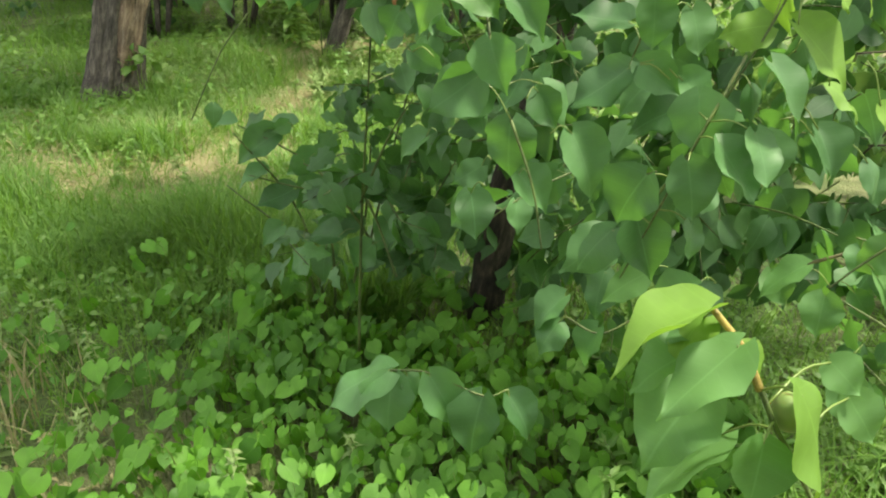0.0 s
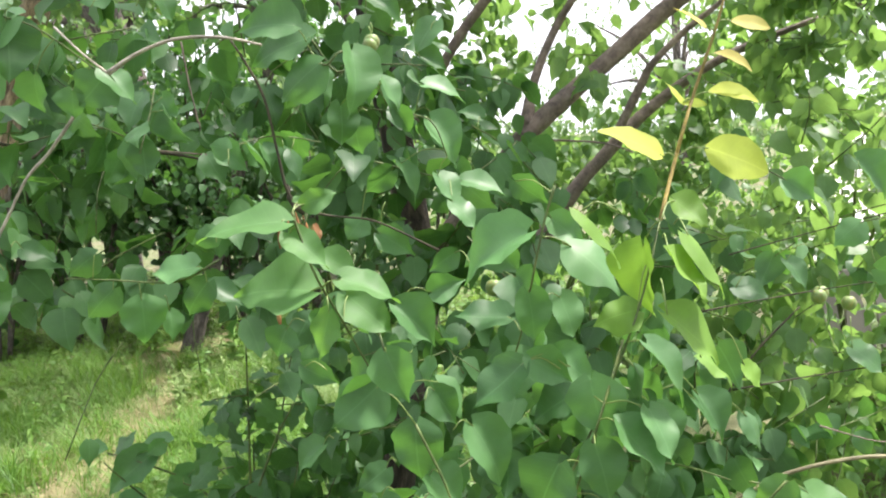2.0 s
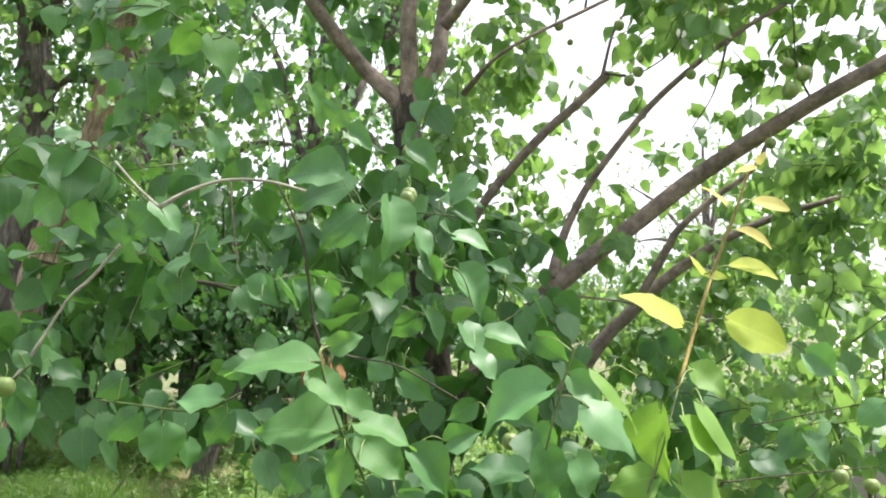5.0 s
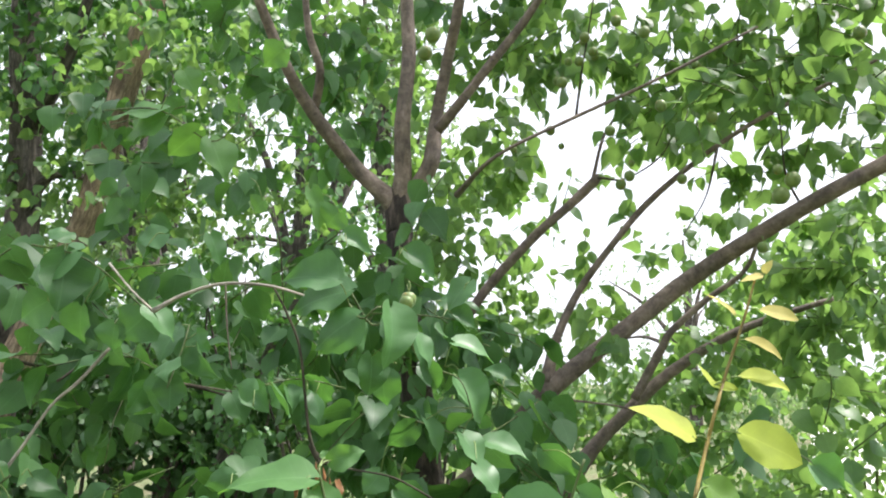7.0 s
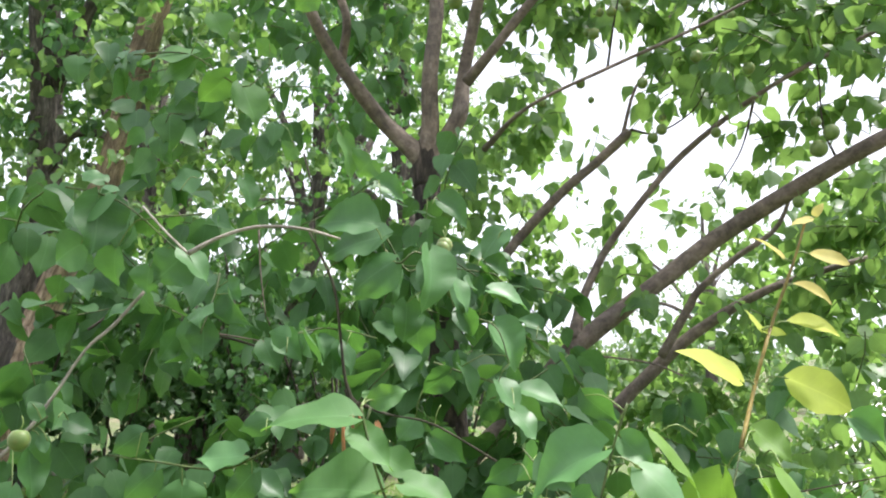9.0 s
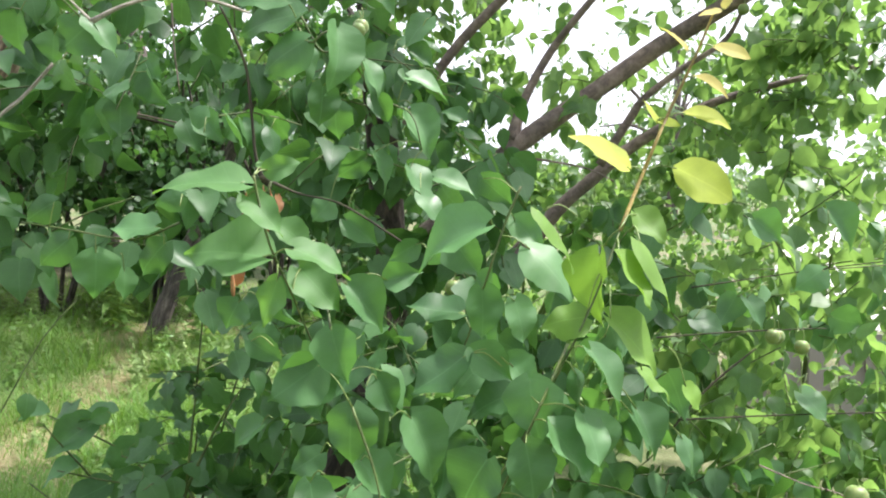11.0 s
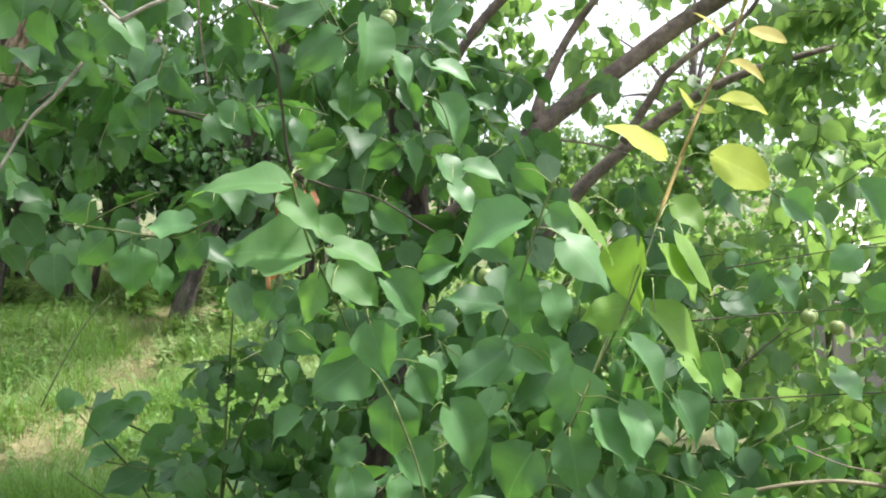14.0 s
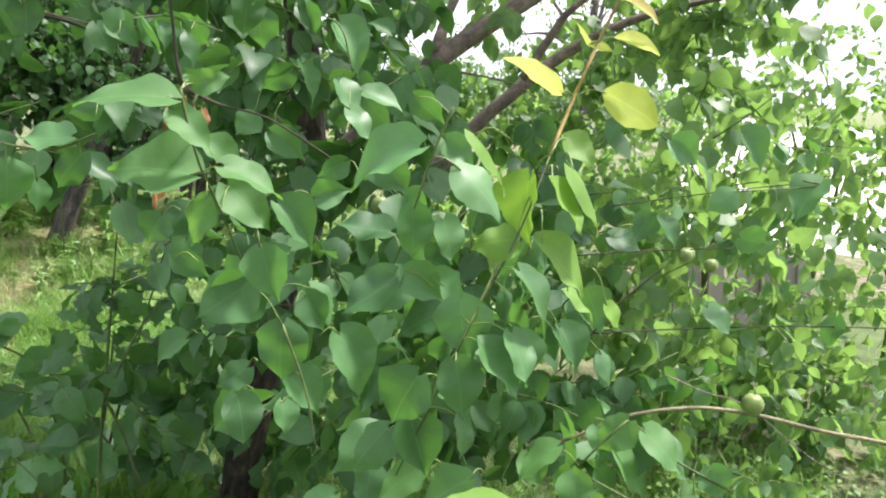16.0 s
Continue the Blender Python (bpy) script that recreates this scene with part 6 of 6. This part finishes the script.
# ---- bindweed over the ground in front ----
bindweed = thing("bindweed", "tangle of bright green heart-leaved bindweed over the ground", "vine", at=(-0.6, 1.8, 0.0))
vine_heap, stem_heap, vr, singles = Heap(), Heap(), np.random.default_rng(31), 0
for _ in range(7400):
    x, y = vr.uniform(-1.75, 0.6), vr.uniform(0.7, 2.7)
    thick = min(1.0, max(0.12, (x + 1.30) * 2.0)) * min(1.0, (2.75 - y) * 2.0) * max(0.5, 0.6 + 1.3 * noise.noise(Vector((x * 1.7, y * 1.7, 2))))
    if vr.random() > (thick + 0.2 * (x > -0.9)) * (1.0 if y < 2.2 or x < -0.7 else 0.25):
        continue
    z = ground_height(x, y) + vr.uniform(0.02, 0.13) + 0.14 * max(0, noise.noise(Vector((x * 2.2, y * 2.2, 7)))) + 0.04
    a = vr.uniform(0, 6.28)
    axis = unit(np.array((math.cos(a), math.sin(a) - 0.8, -0.5 - 0.5 * vr.random())))
    normal = np.array((0, -0.45, 0.85)) + vr.normal(size=3) * 0.45
    normal = unit(normal - axis * (normal @ axis))
    s = 0.022 + 0.045 * vr.random() ** 1.8
    foot = np.array((x, y, z))
    if singles < 300 and y < 2.1 and s > 0.034:
        singles += 1
        ob = new("leaf", leaf_mesh(VINE_LEAF, int(vr.integers(3)), HEART_FORMS))
        ob.parent = bindweed
        m = Matrix((np.cross(axis, normal) * s * 0.95, axis * s, normal * s)).transposed().to_4x4()
        m.translation = Vector(foot) - bindweed.location
        ob.matrix_local = m
    else:
        vine_heap.leaf(HEART_FORMS[vr.integers(3)], foot, axis, normal, s, s * 0.95)
    v, f = tube([(x + 0.01, y + 0.02, ground_height(x, y), 0.0012), (x + 0.012, y + 0.015, z * 0.6, 0.001), (x, y, z, 0.0008)], 4, steps=2)
    stem_heap.add(v, f, np.zeros((len(v), 2)))
vine_heap.make("foliage", VINE, bindweed)
stem_heap.make("runner_tangle", PETIOLE, bindweed)


# ---- narrow-leaved weeds and thin seed stalks ----
def weed(at, height, count, name="weed", mat=WEED, label="narrow-leaved pale green weed growing in the grass", long=0.07):
    ob = thing(name, label, "weed", "weeds in the grass", at=(*at, ground_height(*at)))
    heap, rng = Heap(), SPRAY_RNG
    base = np.array(ob.location)
    lean = rng.normal(size=2) * height * 0.18
    top = base + (lean[0], lean[1], height)
    limb(ob, "stem", [(*(base - (0, 0, 0.02)), 0.003), (*(base * 0.5 + top * 0.5 + (0.01, 0, 0.02)), 0.0022), (*top, 0.001)], PETIOLE)
    for k in range(count):
        s = 0.08 + 0.92 * (k / count)
        a = k * 2.4 + rng.uniform(-0.4, 0.4)
        foot = base + (top - base) * s
        axis = unit(np.array((math.cos(a), math.sin(a), rng.uniform(0.1, 0.9))))
        normal = np.array((0, 0, 1.0)) + rng.normal(size=3) * 0.25
        normal = unit(normal - axis * (normal @ axis))
        size = long * rng.uniform(0.7, 1.3) * (1.15 - 0.6 * s)
        heap.leaf(LANCE_FORMS[rng.integers(3)], foot, axis, normal, size, size * 1.5)
    heap.make("foliage", mat, ob)
    return ob


for _ in range(26):
    weed((SPRAY_RNG.uniform(0.1, 1.3), SPRAY_RNG.uniform(1.2, 2.4)), SPRAY_RNG.uniform(0.06, 0.2), 34)
for _ in range(24):
    weed((SPRAY_RNG.uniform(-3.4, 0.2), SPRAY_RNG.uniform(4.4, 7.4)), SPRAY_RNG.uniform(0.10, 0.32), 36, long=0.08)
for x, y, h in [(-2.12, 6.6, 0.8), (-2.02, 6.45, 0.55), (-1.35, 6.3, 0.6), (-1.2, 6.0, 0.7), (-0.9, 5.6, 0.6), (-2.1, 6.7, 0.7)]:
    weed((x, y), h, 60, "tall_weed", WEED, "tall bright yellow-green weed in sunlight by the path", 0.14)
for x, y, h in [(-0.95, 1.75, 0.42), (-0.85, 2.0, 0.45), (-1.15, 1.65, 0.38), (-1.25, 1.95, 0.5), (-0.65, 2.15, 0.5), (-1.05, 1.4, 0.35), (-0.75, 1.5, 0.3)]:
    stalk_plant = thing("seed_stalk", "thin pale green stalk with tiny seed pods", "weed", "seed stalks", at=(x, y, 0))
    bent = SPRAY_RNG.uniform(-0.1, 0.12)
    limb(stalk_plant, "stem", [(x, y, -0.02, 0.0017), (x + bent * 0.3, y, h * 0.5, 0.0014), (x + bent, y - 0.03, h, 0.0008)], PETIOLE)
    pods = Heap()
    for k in range(26):
        s = 0.35 + 0.65 * k / 26
        a = k * 2.4
        axis = unit(np.array((math.cos(a), math.sin(a), 0.5)))
        normal = unit(np.cross(axis, (0.3, 0.2, 1)))
        pods.leaf(FAR_FORMS[0], np.array((x + bent * s * s, y - 0.03 * s, h * s)), axis, normal, 0.014, 0.006)
    pods.make("seed_head", WEED, stalk_plant)


for x, y, h in [(-1.45, 1.75, 0.24), (-1.3, 1.55, 0.2), (-1.55, 1.95, 0.26), (-1.2, 1.42, 0.16), (-1.4, 2.1, 0.22), (-1.05, 1.62, 0.18), (-1.6, 1.7, 0.2), (-1.15, 1.85, 0.22), (-0.6, 1.45, 0.2), (-0.35, 1.6, 0.2)]:
    weed((x, y), h, 40, "weed", PALE_WEED, "feathery grey-green weed among dry stalks", 0.045)
for x, y, h in [(-2.3, 6.6, 0.4), (-2.2, 6.75, 0.7), (-1.55, 5.9, 0.4), (-2.6, 6.8, 0.45), (-1.3, 5.5, 0.35), (-2.2, 7.0, 0.6), (-2.9, 7.0, 0.5), (-1.0, 5.2, 0.4), (-1.95, 5.6, 0.2), (-0.75, 5.3, 0.5), (-2.45, 5.75, 0.2), (-1.4, 4.9, 0.25), (-1.15, 4.6, 0.25), (-1.5, 5.2, 0.22)]:
    weed((x, y), h, 70, "tall_weed", PALE_WEED, "tall weed by the path, sunlight put into its pale green", 0.075)
for _ in range(44):
    weed((SPRAY_RNG.uniform(-3.2, -0.9), SPRAY_RNG.uniform(3.2, 6.0)), SPRAY_RNG.uniform(0.07, 0.22), 26, "weed", PALE_WEED if SPRAY_RNG.random() < 0.5 else WEED, "small leafy weed in sunlit meadow grass", 0.055)
seedling = thing("tree_seedling", "small bright green seedling at the foot of the old tree", "seedling", at=(-2.58, 4.92, 0.0))
for dx, top in ((0.04, 0.36), (0.12, 0.26), (0.0, 0.28)):
    limb(seedling, "stem", [(-2.58, 4.92, -0.02, 0.005), (-2.58 + dx * 0.6, 4.9, top * 0.5, 0.004), (-2.58 + dx, 4.88, top, 0.002)], PETIOLE)
    spray(seedling, (-2.58 + dx, 4.86, top - 0.03), (0.02, 0.02, 0.05), 9, 0.06, WEED, hang=0.2, per=3)


def path_worn(x, y):
    """How far the ground is worn bare along the way through the grass."""
    return math.exp(-(((x + 1.75 - 0.15 * math.sin(y * 1.7)) / 0.5) ** 2)) * (0.5 + 0.5 * min(1, max(0, (y - 2.6) / 0.8)))


# ---- small broad-leaved weeds and clover low in the grass ----
low_weeds = thing("low_weeds", "small round-leaved weeds and clover low in the grass", "weed", kind="stuff", at=(-1.5, 3.5, 0))
weed_heap, lr = Heap(), np.random.default_rng(77)
for spread, n, s0 in (((-3.6, 0.3, 2.0, 5.0), 7000, 0.018), ((-4.5, 2.0, 4.2, 8.0), 9000, 0.032), ((0.0, 2.2, 1.1, 3.4), 4500, 0.016)):
    xs, ys = lr.uniform(spread[0], spread[1], n), lr.uniform(spread[2], spread[3], n)
    keep = np.array([noise.noise(Vector((x * 1.6, y * 1.6, 12))) > -0.12 and path_worn(x, y) < 0.75 for x, y in zip(xs, ys)])
    xs, ys = xs[keep], ys[keep]
    k = len(xs)
    zs = np.array([ground_height(x, y) for x, y in zip(xs, ys)]) + lr.uniform(0.02, 0.10, k)
    turn = lr.uniform(0, 6.28, k)
    axis = units(np.stack([np.cos(turn), np.sin(turn), lr.uniform(-0.5, 0.4, k)], 1))
    normal = lr.normal(size=(k, 3)) * 0.3 + (0, -0.2, 1)
    normal = units(normal - axis * (normal * axis).sum(1, keepdims=True))
    grow = s0 * lr.uniform(0.7, 1.9, k)
    weed_heap.scatter(SMALL_FORMS[0], np.stack([xs, ys, zs], 1), axis, normal, grow, grow * 0.75)
weed_heap.make("foliage", WEED, low_weeds)


# ---- dry litter on the worn ground ----
litter = thing("dry_litter", "pale dry leaves and straw scattered on the worn path", "litter", kind="stuff", at=(-1.8, 4.5, 0))
litter_heap = Heap()
for spread, n in (((-3.6, -0.5, 3.2, 7.0), 14000), ((-1.8, -0.6, 1.1, 2.2), 700)):
    xs, ys = lr.uniform(spread[0], spread[1], n), lr.uniform(spread[2], spread[3], n)
    keep = np.array([noise.noise(Vector((x * 1.9, y * 1.9, 40))) + 0.5 * path_worn(x, y) > 0.2 for x, y in zip(xs, ys)])
    xs, ys = xs[keep], ys[keep]
    k = len(xs)
    zs = np.array([ground_height(x, y) for x, y in zip(xs, ys)]) + lr.uniform(0.005, 0.03, k)
    turn = lr.uniform(0, 6.28, k)
    axis = units(np.stack([np.cos(turn), np.sin(turn), lr.uniform(-0.15, 0.3, k)], 1))
    normal = lr.normal(size=(k, 3)) * 0.25 + (0, -0.1, 1)
    normal = units(normal - axis * (normal * axis).sum(1, keepdims=True))
    grow = lr.uniform(0.025, 0.075, k)
    litter_heap.scatter(FAR_FORMS[0], np.stack([xs, ys, zs], 1), axis, normal, grow, grow * 0.4)
litter_heap.make("foliage", STRAW, litter)


def clump(x, y):
    """Grass grows in tufts with thinner ground between them."""
    return 0.3 + 1.5 * max(0, 0.12 + noise.noise(Vector((x * 3.1, y * 3.1, 21)))) + 0.4 * max(0, noise.noise(Vector((x * 0.9, y * 0.9, 5))))


# ---- grass ----
def grass_blades(name, label, mat, count, area, tall, seed, keep, flop=1.0):
    rng = np.random.default_rng(seed)
    x0, x1, y0, y1 = area
    rows = []
    while len(rows) < count:
        x, y = x0 + (x1 - x0) * rng.random(), y0 + (y1 - y0) * rng.random()
        edge = min(x - x0, x1 - x, y - y0, y1 - y) / 0.7
        if edge < 1.6:
            edge += 0.6 * noise.noise(Vector((x * 1.5, y * 1.5, 50)))
        if rng.random() > keep(x, y) * min(1.0, max(0.0, edge)):
            continue
        rows.append((x, y, ground_height(x, y) - 0.01, 0.6 + 0.9 * max(0, 0.5 + noise.noise(Vector((x * 1.3, y * 1.3, seed))))))
    rows = np.array(rows)
    root, up = rows[:, :3], np.array((0, 0, 1.0))
    h, a = tall * rng.uniform(0.4, 1.3, count) * rows[:, 3], rng.uniform(0, 6.28, count)
    bend, w = h * rng.uniform(0.3, 1.5, count) * flop, rng.uniform(0.0014, 0.0036, count)
    way = np.stack([np.cos(a), np.sin(a), 0 * a], 1)
    side = np.stack([-np.sin(a), np.cos(a), 0 * a], 1) * w[:, None]
    droop = 0.25 * np.minimum(1.5, bend / h)
    verts = np.zeros((count, 7, 3))
    for k, (s, g) in enumerate(((0, 1), (0.4, 0.9), (0.75, 0.6), (1.0, 0.0))):
        p = root + way * (bend * s * s)[:, None] + up * (h * (s - droop * s * s))[:, None]
        verts[:, 2 * k] = p - side * g
        if k < 3:
            verts[:, 2 * k + 1] = p + side * g
    first = 7 * np.arange(count)[:, None]
    faces = (first + (0, 1, 3, 2)).tolist() + (first + (2, 3, 5, 4)).tolist() + (first + (4, 5, 6)).tolist()
    verts = verts.reshape(-1, 3)
    ob = mesh_object(name, verts, faces, [mat])
    return tagged(ob, label, "grass", kind="stuff")


grass_blades("grass", "long fresh green grass along the path", GRASS, 60000, (-4.5, 0.6, 1.6, 5.2), 0.11, 3, lambda x, y: (1 - 0.75 * path_worn(x, y)) * (1.0 if x < -0.3 else 0.4) * clump(x, y))
grass_blades("grass", "short green grass beneath the far shrubs", GRASS, 34000, (-6, 2.5, 4.6, 9.5), 0.12, 5, lambda x, y: (1 - 0.8 * path_worn(x, y)) * clump(x, y))
grass_blades("dry_grass", "dry straw-coloured grass on the worn path", STRAW, 30000, (-3.4, -0.3, 2.9, 7.5), 0.075, 8, lambda x, y: (0.2 + 0.8 * path_worn(x, y)) * max(0.0, 0.5 + 1.6 * noise.noise(Vector((x * 2.3, y * 2.3, 33)))), 2.0)
grass_blades("grass", "fine grass under the tree", GRASS, 9000, (-0.2, 2.2, 0.8, 3.2), 0.12, 9, lambda x, y: 0.8)

grass_blades("tall_grass", "tall soft grass with shade put into its dark green", SHADED_GRASS, 20000, (-2.8, -0.4, 2.3, 3.3), 0.17, 14, lambda x, y: max(0.0, min(1.0, 2.2 - 2.2 * abs(y - 2.75 + 0.3 * noise.noise(Vector((x * 1.8, y * 1.8, 3)))) / 0.55)) * (0.5 + clump(x, y) * 0.5), 0.7)
grass_blades("dry_grass", "thin dry stalks standing among the weeds", STRAW, 160, (-1.9, -0.9, 1.2, 2.3), 0.2, 15, lambda x, y: 0.6, 0.5)

grass_blades("grass", "scattered tufts of darker grass along the path", SHADED_GRASS, 11000, (-4.2, -0.5, 2.9, 6.8), 0.19, 17, lambda x, y: min(1.0, max(0.0, clump(x + 5, y) - 0.55) * 2.0) * (1 - 0.5 * path_worn(x, y)), 0.9)
grass_blades("grass", "thin low grass all round the tree", GRASS, 15000, (-8.0, 8.0, -6.0, 10.0), 0.09, 18, lambda x, y: clump(x, y))
grass_blades("grass", "meadow grass by the path, sunlight put into its pale green", PALE_WEED, 14000, (-3.0, -0.3, 3.7, 6.8), 0.11, 21, lambda x, y: clump(x + 2, y + 3) * (1 - 0.75 * path_worn(x, y)), 0.9)
finish_heaps()
